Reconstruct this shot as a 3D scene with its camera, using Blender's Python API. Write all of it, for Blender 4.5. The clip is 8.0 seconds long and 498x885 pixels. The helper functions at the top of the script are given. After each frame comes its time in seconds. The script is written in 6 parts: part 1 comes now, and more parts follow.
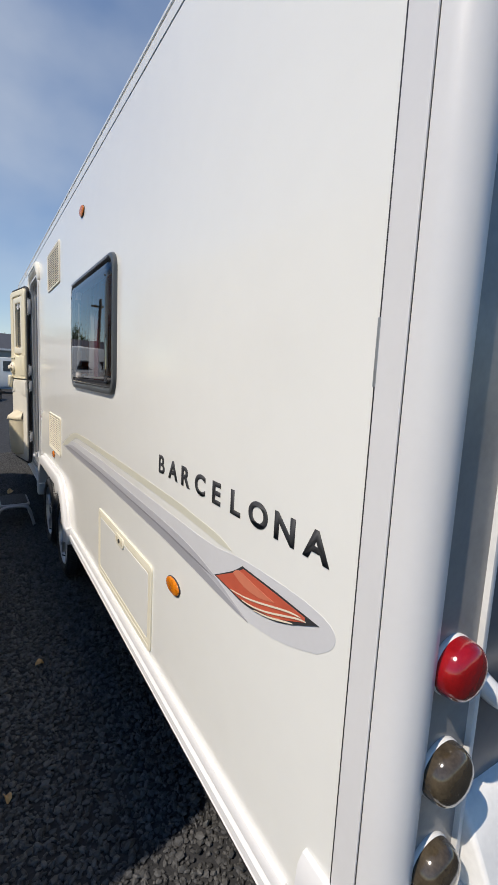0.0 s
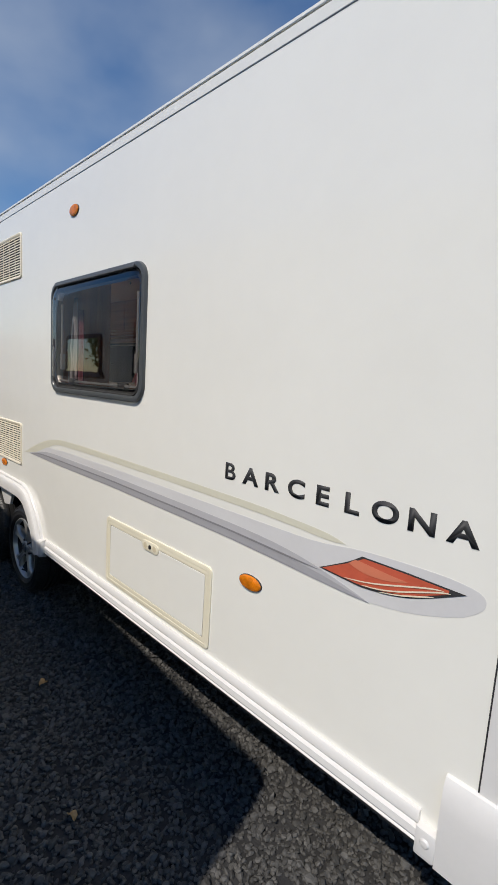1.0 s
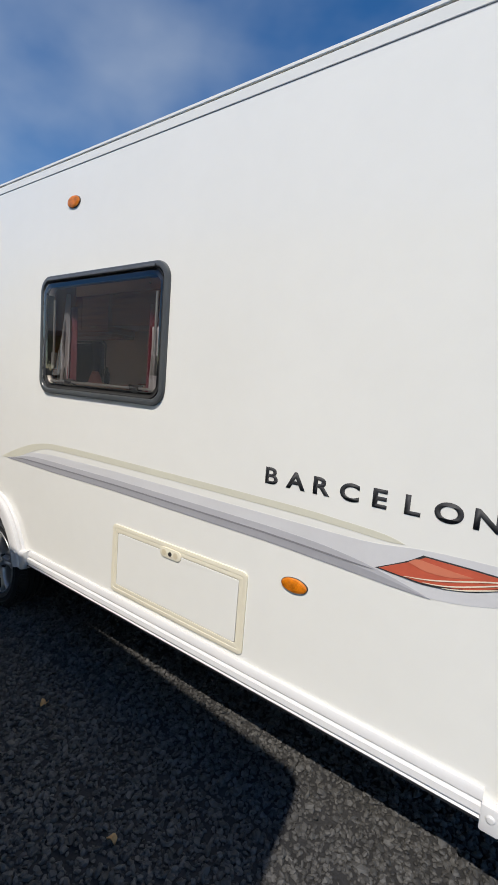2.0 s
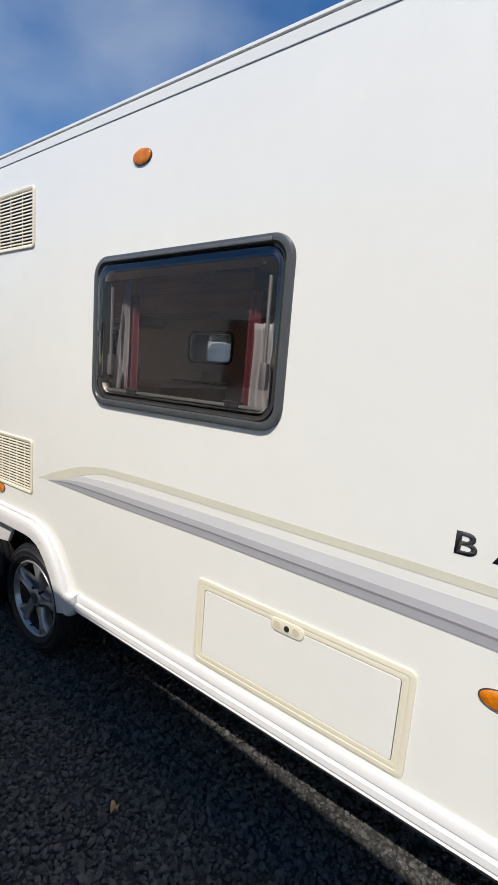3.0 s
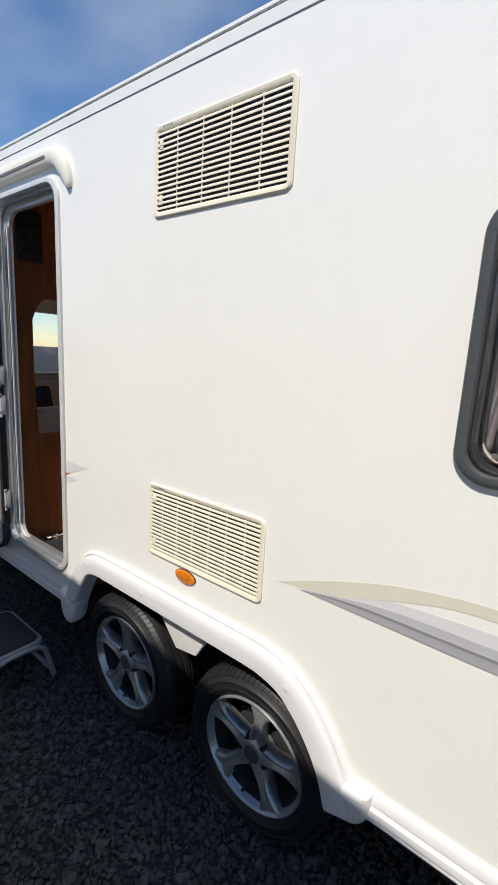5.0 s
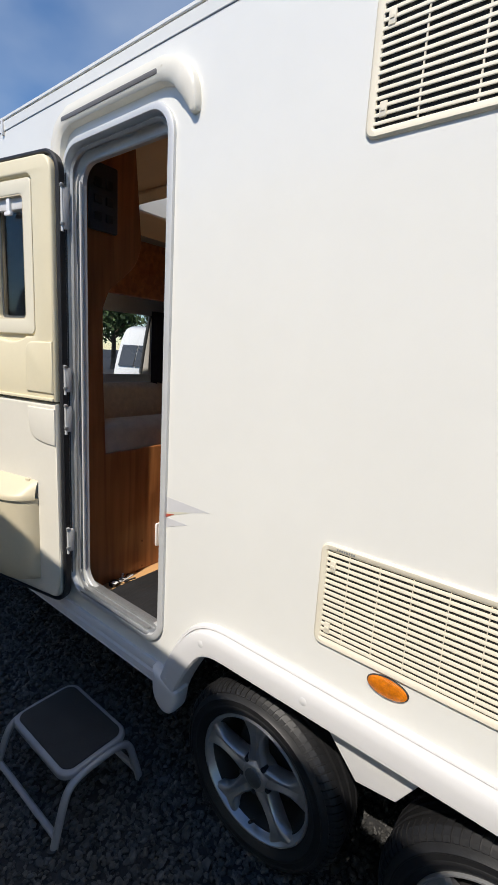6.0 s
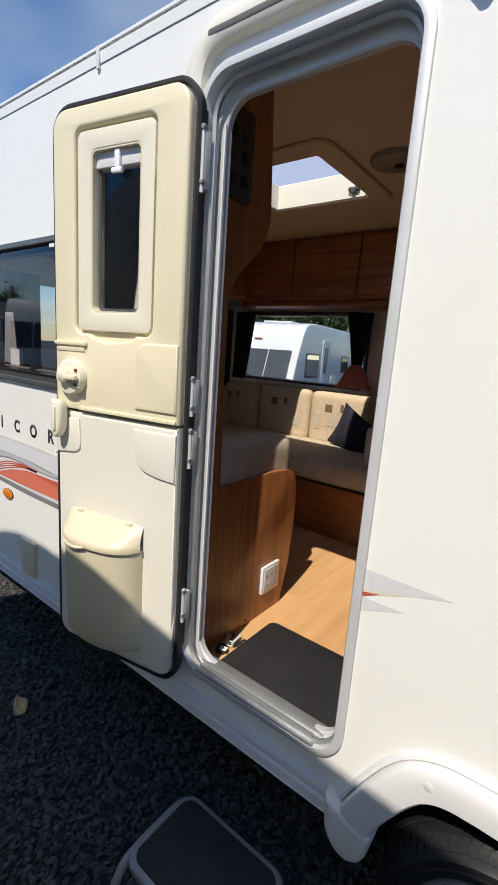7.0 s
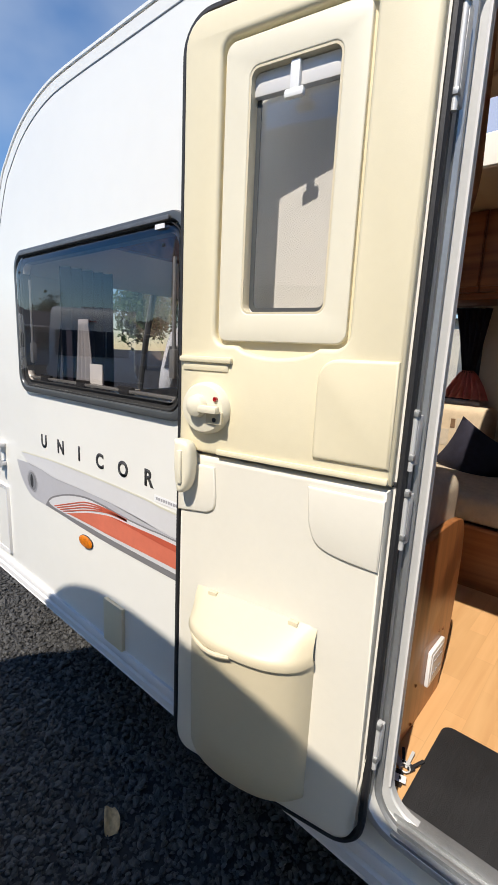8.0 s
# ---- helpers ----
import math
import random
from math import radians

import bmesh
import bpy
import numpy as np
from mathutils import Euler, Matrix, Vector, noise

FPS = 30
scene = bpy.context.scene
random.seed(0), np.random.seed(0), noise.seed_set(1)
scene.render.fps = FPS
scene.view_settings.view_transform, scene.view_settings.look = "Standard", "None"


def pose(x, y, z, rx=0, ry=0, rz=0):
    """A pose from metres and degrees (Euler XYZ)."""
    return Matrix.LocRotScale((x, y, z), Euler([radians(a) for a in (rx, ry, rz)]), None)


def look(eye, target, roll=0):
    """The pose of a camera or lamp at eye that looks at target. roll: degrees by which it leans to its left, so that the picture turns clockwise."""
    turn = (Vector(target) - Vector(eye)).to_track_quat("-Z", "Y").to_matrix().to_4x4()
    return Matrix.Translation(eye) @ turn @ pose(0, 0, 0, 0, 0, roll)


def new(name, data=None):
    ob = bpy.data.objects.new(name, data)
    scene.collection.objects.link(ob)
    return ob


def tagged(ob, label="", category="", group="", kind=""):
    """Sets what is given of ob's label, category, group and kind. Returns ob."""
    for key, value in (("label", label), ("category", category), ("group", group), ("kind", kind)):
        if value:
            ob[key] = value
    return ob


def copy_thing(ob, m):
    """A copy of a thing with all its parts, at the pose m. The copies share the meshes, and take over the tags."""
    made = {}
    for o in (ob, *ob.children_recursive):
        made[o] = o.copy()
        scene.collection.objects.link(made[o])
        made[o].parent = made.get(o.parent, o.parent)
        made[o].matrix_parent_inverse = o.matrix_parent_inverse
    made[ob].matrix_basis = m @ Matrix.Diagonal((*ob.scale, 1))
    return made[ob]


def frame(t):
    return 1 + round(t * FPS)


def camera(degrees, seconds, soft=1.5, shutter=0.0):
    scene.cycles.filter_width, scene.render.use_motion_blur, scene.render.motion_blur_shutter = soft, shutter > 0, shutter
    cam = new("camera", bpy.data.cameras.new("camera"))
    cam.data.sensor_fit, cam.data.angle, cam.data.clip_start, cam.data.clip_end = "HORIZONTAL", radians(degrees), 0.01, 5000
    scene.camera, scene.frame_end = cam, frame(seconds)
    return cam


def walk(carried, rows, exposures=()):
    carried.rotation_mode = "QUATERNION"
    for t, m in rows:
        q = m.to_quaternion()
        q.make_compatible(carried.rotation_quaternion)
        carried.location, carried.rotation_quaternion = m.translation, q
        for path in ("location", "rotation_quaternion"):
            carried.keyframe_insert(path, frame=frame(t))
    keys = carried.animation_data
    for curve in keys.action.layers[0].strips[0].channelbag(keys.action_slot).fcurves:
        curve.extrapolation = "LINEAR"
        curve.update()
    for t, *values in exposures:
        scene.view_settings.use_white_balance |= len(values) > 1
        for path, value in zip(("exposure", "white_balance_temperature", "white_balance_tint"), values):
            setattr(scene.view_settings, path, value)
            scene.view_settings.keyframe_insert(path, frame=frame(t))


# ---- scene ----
cam = camera(58.5, 8.0, 1.1)
PATH = [
    (0, (0.003, 0.641, 1.396), (1.045, 2.325, 1.118), 2.9),
    (0.5, (-0.255, 0.716, 1.409), (1.103, 2.162, 1.153), 4.2),
    (1, (-0.506, 0.882, 1.416), (0.921, 2.259, 1.152), 3.6),
    (1.2, (-0.595, 0.915, 1.391), (0.881, 2.242, 1.144), 4.5),
    (2.3, (-0.737, 1.325, 1.426), (0.899, 2.445, 1.162), 4.1),
    (2.5, (-0.682, 1.476, 1.461), (0.957, 2.587, 1.178), 4.2),
    (3, (-0.609, 1.759, 1.472), (0.999, 2.909, 1.168), 4.5),
    (3.5, (-0.628, 2.108, 1.502), (0.981, 3.251, 1.178), 4.9),
    (4, (-0.578, 2.425, 1.495), (1.014, 3.582, 1.14), 4.8),
    (4.5, (-0.509, 2.806, 1.547), (1.056, 3.99, 1.162), 3.5),
    (4.7, (-0.51, 2.923, 1.55), (1.038, 4.131, 1.169), 3.2),
    (5.8, (-0.475, 3.672, 1.507), (1.078, 4.871, 1.118), 3.5),
    (6, (-0.438, 3.841, 1.509), (1.115, 5.042, 1.127), 3.5),
    (6.5, (-0.424, 4.19, 1.516), (1.13, 5.384, 1.118), 3.9),
    (7, (-0.43, 4.534, 1.51), (1.135, 5.715, 1.114), 4.1),
    (7.5, (-0.353, 4.819, 1.506), (1.195, 6.02, 1.104), 3.5),
    (8, (-0.327, 5.119, 1.518), (1.161, 6.396, 1.124), 2.7),
]
walk(cam, [(t, look(eye, target, roll)) for t, eye, target, roll in PATH], exposures=[(0, -0.09, 6650, 11), (1.0, -0.25, 6550, 10), (2.5, -0.08, 6450, 10), (4.5, 0.04, 6450, 10), (6.5, 0.04, 6450, 10), (7, 0.10, 6500, 10), (7.5, 0.29, 6600, 10), (8, 0.26, 6550, 10)])

# ---- world and light ----
SUN_AZ, SUN_EL = math.radians(12.0), math.radians(53.2)
world = bpy.data.worlds.new("sky")
scene.world = world
world.use_nodes = True
wn, wl = world.node_tree.nodes, world.node_tree.links
sky = wn.new("ShaderNodeTexSky")
sky.sky_type, sky.sun_disc = "NISHITA", False
sky.sun_elevation, sky.sun_rotation = SUN_EL, math.radians(258)
sky.air_density, sky.dust_density, sky.ozone_density = 1.0, 0.1, 3.0
tc = wn.new("ShaderNodeTexCoord")
stretch = wn.new("ShaderNodeMapping")
stretch.inputs["Scale"].default_value = (1.6, 1.0, 2.4)
stretch.inputs["Location"].default_value = (0.35, 0.1, 0.2)
cl = wn.new("ShaderNodeTexNoise")
cl.inputs["Scale"].default_value, cl.inputs["Detail"].default_value, cl.inputs["Roughness"].default_value = 1.7, 5.0, 0.45
ramp = wn.new("ShaderNodeValToRGB")
ramp.color_ramp.elements[0].position, ramp.color_ramp.elements[1].position = 0.40, 1.02
ramp.color_ramp.elements[1].color = (0.85, 0.85, 0.85, 1)
mixc = wn.new("ShaderNodeMixRGB")
mixc.inputs[2].default_value = (5.0, 5.5, 6.1, 1)
wl.new(tc.outputs["Generated"], stretch.inputs["Vector"])
wl.new(stretch.outputs[0], cl.inputs["Vector"])
bank = wn.new("ShaderNodeVectorMath")
bank.operation = "DOT_PRODUCT"
bank.inputs[1].default_value = Vector((0.18, 0.88, 0.42)).normalized()
bank_range = wn.new("ShaderNodeMapRange")
bank_range.inputs["From Min"].default_value, bank_range.inputs["From Max"].default_value = 0.86, 1.02
bank_range.inputs["To Min"].default_value, bank_range.inputs["To Max"].default_value = -0.10, 0.34
addb = wn.new("ShaderNodeMath")
addb.operation = "ADD"
vivid = wn.new("ShaderNodeHueSaturation")
vivid.inputs["Saturation"].default_value, vivid.inputs["Value"].default_value = 1.30, 1.0
vivid.inputs["Hue"].default_value = 0.503
wl.new(tc.outputs["Generated"], bank.inputs[0])
wl.new(bank.outputs["Value"], bank_range.inputs["Value"])
wl.new(cl.outputs["Fac"], addb.inputs[0])
wl.new(bank_range.outputs[0], addb.inputs[1])
wl.new(addb.outputs[0], ramp.inputs[0])
wl.new(ramp.outputs[0], mixc.inputs[0])
wl.new(sky.outputs[0], vivid.inputs["Color"])
wl.new(vivid.outputs[0], mixc.inputs[1])
wl.new(mixc.outputs[0], wn["Background"].inputs["Color"])
wn["Background"].inputs["Strength"].default_value = 0.13
sun_data = bpy.data.lights.new("sun", "SUN")
sun_data.energy, sun_data.angle, sun_data.color = 4.9, math.radians(0.53), (1.0, 0.925, 0.82)
sun = new("sun", sun_data)
toward = Vector((math.cos(SUN_AZ) * math.cos(SUN_EL), math.sin(SUN_AZ) * math.cos(SUN_EL), -math.sin(SUN_EL)))
sun.matrix_world = look(Vector((0.5, 3, 0)) - toward * 30, (0.5, 3, 0))


# ---- materials ----
def material(name, color, rough=0.5, metal=0.0, vary=0.06, scale=3.0, fine=60.0, bump=0.0, bump_scale=80.0, coat=0.0, spec=0.5, random_amount=0.0, island=0.0):
    m = bpy.data.materials.new(name)
    m.use_nodes = True
    n, l = m.node_tree.nodes, m.node_tree.links
    b = n["Principled BSDF"]
    b.inputs["Roughness"].default_value, b.inputs["Metallic"].default_value = rough, metal
    b.inputs["Coat Weight"].default_value, b.inputs["Specular IOR Level"].default_value = coat, spec
    b.inputs["Coat Roughness"].default_value = 0.08
    geo = n.new("ShaderNodeNewGeometry")
    big, small = n.new("ShaderNodeTexNoise"), n.new("ShaderNodeTexNoise")
    big.inputs["Scale"].default_value, big.inputs["Detail"].default_value = scale, 5
    small.inputs["Scale"].default_value, small.inputs["Detail"].default_value = fine, 3
    l.new(geo.outputs["Position"], big.inputs["Vector"])
    l.new(geo.outputs["Position"], small.inputs["Vector"])
    add = n.new("ShaderNodeMath")
    add.operation = "MULTIPLY_ADD"
    add.inputs[1].default_value = 0.4
    l.new(small.outputs["Fac"], add.inputs[0])
    l.new(big.outputs["Fac"], add.inputs[2])
    rng = n.new("ShaderNodeMapRange")
    rng.inputs["From Min"].default_value, rng.inputs["From Max"].default_value = 0.4, 1.0
    rng.inputs["To Min"].default_value, rng.inputs["To Max"].default_value = 1 - vary, 1 + vary
    l.new(add.outputs[0], rng.inputs["Value"])
    factor = rng.outputs[0]
    for amount, node, socket in ((random_amount, "ShaderNodeObjectInfo", "Random"), (island, "ShaderNodeNewGeometry", "Random Per Island")):
        if amount:
            info, r2, mul = n.new(node), n.new("ShaderNodeMapRange"), n.new("ShaderNodeMath")
            r2.inputs["To Min"].default_value, r2.inputs["To Max"].default_value = 1 - amount, 1 + amount
            mul.operation = "MULTIPLY"
            l.new(info.outputs[socket], r2.inputs["Value"])
            l.new(r2.outputs[0], mul.inputs[0])
            l.new(factor, mul.inputs[1])
            factor = mul.outputs[0]
    vm = n.new("ShaderNodeVectorMath")
    vm.operation = "SCALE"
    vm.inputs[0].default_value = color
    l.new(factor, vm.inputs["Scale"])
    l.new(vm.outputs[0], b.inputs["Base Color"])
    if bump:
        t, bn = n.new("ShaderNodeTexNoise"), n.new("ShaderNodeBump")
        t.inputs["Scale"].default_value, t.inputs["Detail"].default_value = bump_scale, 4
        bn.inputs["Strength"].default_value, bn.inputs["Distance"].default_value = bump, 0.004
        l.new(geo.outputs["Position"], t.inputs["Vector"])
        l.new(t.outputs["Fac"], bn.inputs["Height"])
        l.new(bn.outputs[0], b.inputs["Normal"])
    return m


def wood(name, dark, light, axis, rough=0.35, scale=1.0):
    """Veneer with the grain along the axis (0, 1, 2)."""
    m = bpy.data.materials.new(name)
    m.use_nodes = True
    n, l = m.node_tree.nodes, m.node_tree.links
    b = n["Principled BSDF"]
    b.inputs["Roughness"].default_value = rough
    geo, mp, t, t2, r = n.new("ShaderNodeNewGeometry"), n.new("ShaderNodeMapping"), n.new("ShaderNodeTexNoise"), n.new("ShaderNodeTexNoise"), n.new("ShaderNodeValToRGB")
    sc = [26.0 * scale] * 3
    sc[axis] = 1.4 * scale
    mp.inputs["Scale"].default_value = sc
    t.inputs["Scale"].default_value, t.inputs["Detail"].default_value, t.inputs["Distortion"].default_value = 1.0, 6, 0.6
    t2.inputs["Scale"].default_value = 4.0
    mx = n.new("ShaderNodeMath")
    mx.operation = "MULTIPLY_ADD"
    mx.inputs[1].default_value = 0.35
    l.new(geo.outputs["Position"], mp.inputs["Vector"])
    l.new(geo.outputs["Position"], t2.inputs["Vector"])
    l.new(mp.outputs[0], t.inputs["Vector"])
    l.new(t2.outputs["Fac"], mx.inputs[0])
    l.new(t.outputs["Fac"], mx.inputs[2])
    l.new(mx.outputs[0], r.inputs[0])
    r.color_ramp.elements[0].position, r.color_ramp.elements[1].position = 0.45, 0.9
    r.color_ramp.elements[0].color, r.color_ramp.elements[1].color = (*dark, 1), (*light, 1)
    l.new(r.outputs[0], b.inputs["Base Color"])
    return m


def glass(name, tint, gloss=1.0, ior=1.5):
    m = bpy.data.materials.new(name)
    m.use_nodes = True
    n, l = m.node_tree.nodes, m.node_tree.links
    n.remove(n["Principled BSDF"])
    tr, gl, fr, mix = n.new("ShaderNodeBsdfTransparent"), n.new("ShaderNodeBsdfGlossy"), n.new("ShaderNodeFresnel"), n.new("ShaderNodeMixShader")
    tr.inputs["Color"].default_value = (*tint, 1)
    gl.inputs["Roughness"].default_value = 0.015
    gl.inputs["Color"].default_value = (gloss, gloss, gloss, 1)
    fr.inputs["IOR"].default_value = ior
    l.new(fr.outputs[0], mix.inputs[0])
    l.new(tr.outputs[0], mix.inputs[1])
    l.new(gl.outputs[0], mix.inputs[2])
    l.new(mix.outputs[0], n["Material Output"].inputs["Surface"])
    return m


WHITE = material("white gelcoat panel", (0.795, 0.785, 0.735), 0.24, vary=0.025, scale=1.3, fine=14, bump=0.02, bump_scale=6, coat=0.3)
WHITE_TRIM = material("white moulded plastic", (0.67, 0.66, 0.65), 0.32, vary=0.03, scale=5, bump=0.03, bump_scale=160)
WHITE_DIRTY = material("weathered white bumper plastic", (0.74, 0.73, 0.70), 0.4, vary=0.12, scale=9, fine=90, bump=0.05, bump_scale=120)
CREAM = material("cream moulded plastic", (0.74, 0.665, 0.47), 0.42, vary=0.03, scale=4, bump=0.05, bump_scale=400)
CREAM_MID = material("mid cream moulded plastic", (0.74, 0.69, 0.545), 0.4, vary=0.03, scale=4, bump=0.04, bump_scale=400)
CREAM_PALE = material("pale cream moulded plastic", (0.74, 0.705, 0.61), 0.38, vary=0.03, scale=4, bump=0.04, bump_scale=400)
IVORY = material("ivory vent plastic", (0.75, 0.69, 0.55), 0.45, vary=0.05, scale=8, bump=0.03, bump_scale=300)
TAN = material("beige bin plastic", (0.62, 0.545, 0.385), 0.45, vary=0.03, scale=5, bump=0.05, bump_scale=350)
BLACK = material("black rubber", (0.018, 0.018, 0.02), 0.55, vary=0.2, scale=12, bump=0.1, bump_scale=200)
FRAME = material("dark grey window surround", (0.070, 0.076, 0.080), 0.3, vary=0.1, scale=9, bump=0.03, bump_scale=150)
DARK = material("dark underbody", (0.02, 0.02, 0.02), 0.8, vary=0.3, scale=6, bump=0.3, bump_scale=30)
ALU = material("anodised aluminium", (0.60, 0.605, 0.60), 0.45, 0.25, vary=0.06, scale=6, fine=120, bump=0.03, bump_scale=120)
ALU_GREY = material("dull aluminium", (0.42, 0.43, 0.43), 0.45, 0.7, vary=0.15, scale=10, fine=120, bump=0.05, bump_scale=120)
ALU_DARK = material("dark grey ribbed strip", (0.13, 0.135, 0.145), 0.4, 0.3, vary=0.2, scale=30, fine=300, bump=0.3, bump_scale=400)
ALLOY = material("silver painted alloy", (0.40, 0.405, 0.41), 0.28, 0.6, vary=0.12, scale=14, fine=160, bump=0.04, bump_scale=220)
TYRE = material("tyre rubber", (0.012, 0.012, 0.013), 0.50, vary=0.3, scale=18, fine=200, bump=0.12, bump_scale=260)
CHAR = material("black lettering vinyl", (0.03, 0.03, 0.032), 0.65, vary=0.1)
STRIPE_CREAM = material("pale olive stripe vinyl", (0.63, 0.61, 0.50), 0.3, vary=0.04)
STRIPE_PEARL = material("pearl cream vinyl", (0.78, 0.68, 0.52), 0.3, vary=0.05)
STRIPE_PALE = material("pale silver stripe vinyl", (0.62, 0.615, 0.62), 0.3, vary=0.04)
STRIPE_MID = material("silver stripe vinyl", (0.44, 0.435, 0.455), 0.3, vary=0.06)
STRIPE_DARK = material("grey stripe vinyl", (0.35, 0.345, 0.365), 0.3, vary=0.06)
STRIPE_DEEP = material("deep grey stripe vinyl", (0.20, 0.195, 0.20), 0.3, vary=0.06)
RED_VINYL = material("brick red vinyl", (0.50, 0.10, 0.055), 0.3, vary=0.15, scale=9)
AMBER = material("amber lens", (0.62, 0.17, 0.004), 0.22, vary=0.45, scale=45, fine=240, bump=0.6, bump_scale=200, coat=0.25)
RED_LENS = material("red lens", (0.27, 0.004, 0.005), 0.1, vary=0.25, scale=40, fine=300, bump=0.15, bump_scale=120, coat=0.8)
SMOKE_LENS = material("smoky brown lens", (0.055, 0.042, 0.026), 0.12, vary=0.6, scale=40, fine=200, bump=0.1, bump_scale=60, coat=0.6)
GLASS = glass("smoked acrylic", (0.66, 0.62, 0.62), 1.0, 1.75)
GLASS_DARK = glass("dark smoked acrylic", (0.10, 0.10, 0.11))
CLEAR = glass("clear acrylic", (0.93, 0.94, 0.95))
MILKY = bpy.data.materials.new("milky acrylic lid")
MILKY.use_nodes = True
mn, ml = MILKY.node_tree.nodes, MILKY.node_tree.links
mn.remove(mn["Principled BSDF"])
m_tr, m_tl, m_mx = mn.new("ShaderNodeBsdfTransparent"), mn.new("ShaderNodeBsdfTranslucent"), mn.new("ShaderNodeMixShader")
m_tl.inputs["Color"].default_value = (0.46, 0.47, 0.52, 1)
m_mx.inputs[0].default_value = 0.38
ml.new(m_tr.outputs[0], m_mx.inputs[1])
ml.new(m_tl.outputs[0], m_mx.inputs[2])
ml.new(m_mx.outputs[0], mn["Material Output"].inputs["Surface"])
OAK_V = wood("warm veneer, upright grain", (0.20, 0.070, 0.022), (0.46, 0.185, 0.062), 2)
OAK_Y = wood("warm veneer, level grain", (0.19, 0.066, 0.022), (0.42, 0.165, 0.058), 1)
FLOOR_WOOD = wood("light plank vinyl", (0.55, 0.30, 0.125), (0.68, 0.41, 0.19), 0, 0.4, 0.7)
fn, fl = FLOOR_WOOD.node_tree.nodes, FLOOR_WOOD.node_tree.links
f_geo, f_brick, f_mix = fn.new("ShaderNodeNewGeometry"), fn.new("ShaderNodeTexBrick"), fn.new("ShaderNodeMixRGB")
f_brick.inputs["Scale"].default_value, f_brick.inputs["Brick Width"].default_value, f_brick.inputs["Row Height"].default_value = 1.0, 0.34, 0.066
f_brick.inputs["Color1"].default_value, f_brick.inputs["Color2"].default_value, f_brick.inputs["Mortar"].default_value = (0.94, 0.935, 0.93, 1), (1.06, 1.06, 1.07, 1), (0.93, 0.92, 0.91, 1)
f_brick.inputs["Mortar Size"].default_value = 0.0012
f_mix.blend_type = "MULTIPLY"
f_mix.inputs[0].default_value = 1.0
f_from = fn["Principled BSDF"].inputs["Base Color"].links[0].from_socket
fl.new(f_geo.outputs["Position"], f_brick.inputs["Vector"])
fl.new(f_from, f_mix.inputs[1])
fl.new(f_brick.outputs["Color"], f_mix.inputs[2])
fl.new(f_mix.outputs[0], fn["Principled BSDF"].inputs["Base Color"])
MAT = material("dark ribbed mat", (0.014, 0.014, 0.0155), 0.7, vary=0.4, scale=14, fine=220, bump=0.5, bump_scale=500)
FABRIC = material("beige woven upholstery", (0.54, 0.45, 0.34), 0.85, vary=0.18, scale=25, fine=240, bump=0.5, bump_scale=420)
FABRIC_BROWN = material("brown check upholstery", (0.20, 0.115, 0.06), 0.9, vary=0.2, scale=25, fine=240, bump=0.4, bump_scale=420)
FABRIC_PALE = material("pale sand upholstery", (0.60, 0.47, 0.32), 0.9, vary=0.12, scale=25, fine=240, bump=0.4, bump_scale=420)
NAVY = material("dark navy cloth", (0.022, 0.020, 0.035), 0.9, vary=0.25, scale=25, bump=0.4, bump_scale=420)
BURGUNDY = material("burgundy curtain", (0.15, 0.028, 0.045), 0.8, vary=0.2, scale=20, bump=0.3, bump_scale=420)
ROSE = material("dusky rose pleated cloth", (0.60, 0.22, 0.20), 0.8, vary=0.2, scale=20, bump=0.3, bump_scale=420)
NET = material("white net curtain", (0.38, 0.38, 0.40), 0.9, vary=0.1, scale=20, bump=0.4, bump_scale=520)
LINING = material("beige wall lining", (0.75, 0.64, 0.50), 0.6, vary=0.05, scale=3, bump=0.05, bump_scale=200)
CEILING = material("tan ceiling lining", (0.78, 0.60, 0.41), 0.65, vary=0.04, scale=3, bump=0.05, bump_scale=200)
WHITE_PLASTIC = material("white plastic", (0.80, 0.80, 0.80), 0.35, vary=0.03)
BRASS = material("dull brass", (0.42, 0.32, 0.16), 0.35, 0.9, vary=0.1)
STEP_PAINT = material("silver grey painted tube", (0.27, 0.28, 0.31), 0.42, 0.3, vary=0.1, scale=14, bump=0.05, bump_scale=200)
GRAVEL = material("dark basalt gravel", (0.056, 0.0545, 0.052), 0.7, vary=0.25, scale=30, fine=300, bump=0.3, bump_scale=300, island=0.45)
GROUND = material("compacted dark gravel ground", (0.022, 0.022, 0.023), 0.9, vary=0.5, scale=9, fine=130, bump=1.0, bump_scale=75)
LEAF = material("dry leaf", (0.42, 0.26, 0.11), 0.8, vary=0.3, scale=60)
SIDING = material("grey weatherboard", (0.42, 0.43, 0.44), 0.6, vary=0.08)
ROOF_DARK = material("dark sheet roof", (0.05, 0.05, 0.055), 0.6, vary=0.15)
RENDERED = material("beige rendered wall", (0.55, 0.49, 0.40), 0.8, vary=0.08, bump=0.2)
FOLIAGE = material("tree foliage", (0.055, 0.095, 0.028), 0.7, vary=0.5, scale=2, fine=9, island=0.5)
CAP_BROWN = material("brown screw cap", (0.20, 0.075, 0.025), 0.6, vary=0.1)
LAMP_STRIP = material("grubby grey lamp strip", (0.27, 0.26, 0.245), 0.35, vary=0.2, scale=12, fine=90, bump=0.04, bump_scale=120)
GRAPHITE = material("graphite rear panel", (0.14, 0.14, 0.145), 0.22, vary=0.12, scale=6)
BARK = material("bark", (0.12, 0.09, 0.065), 0.9, vary=0.3, bump=0.5, bump_scale=40)


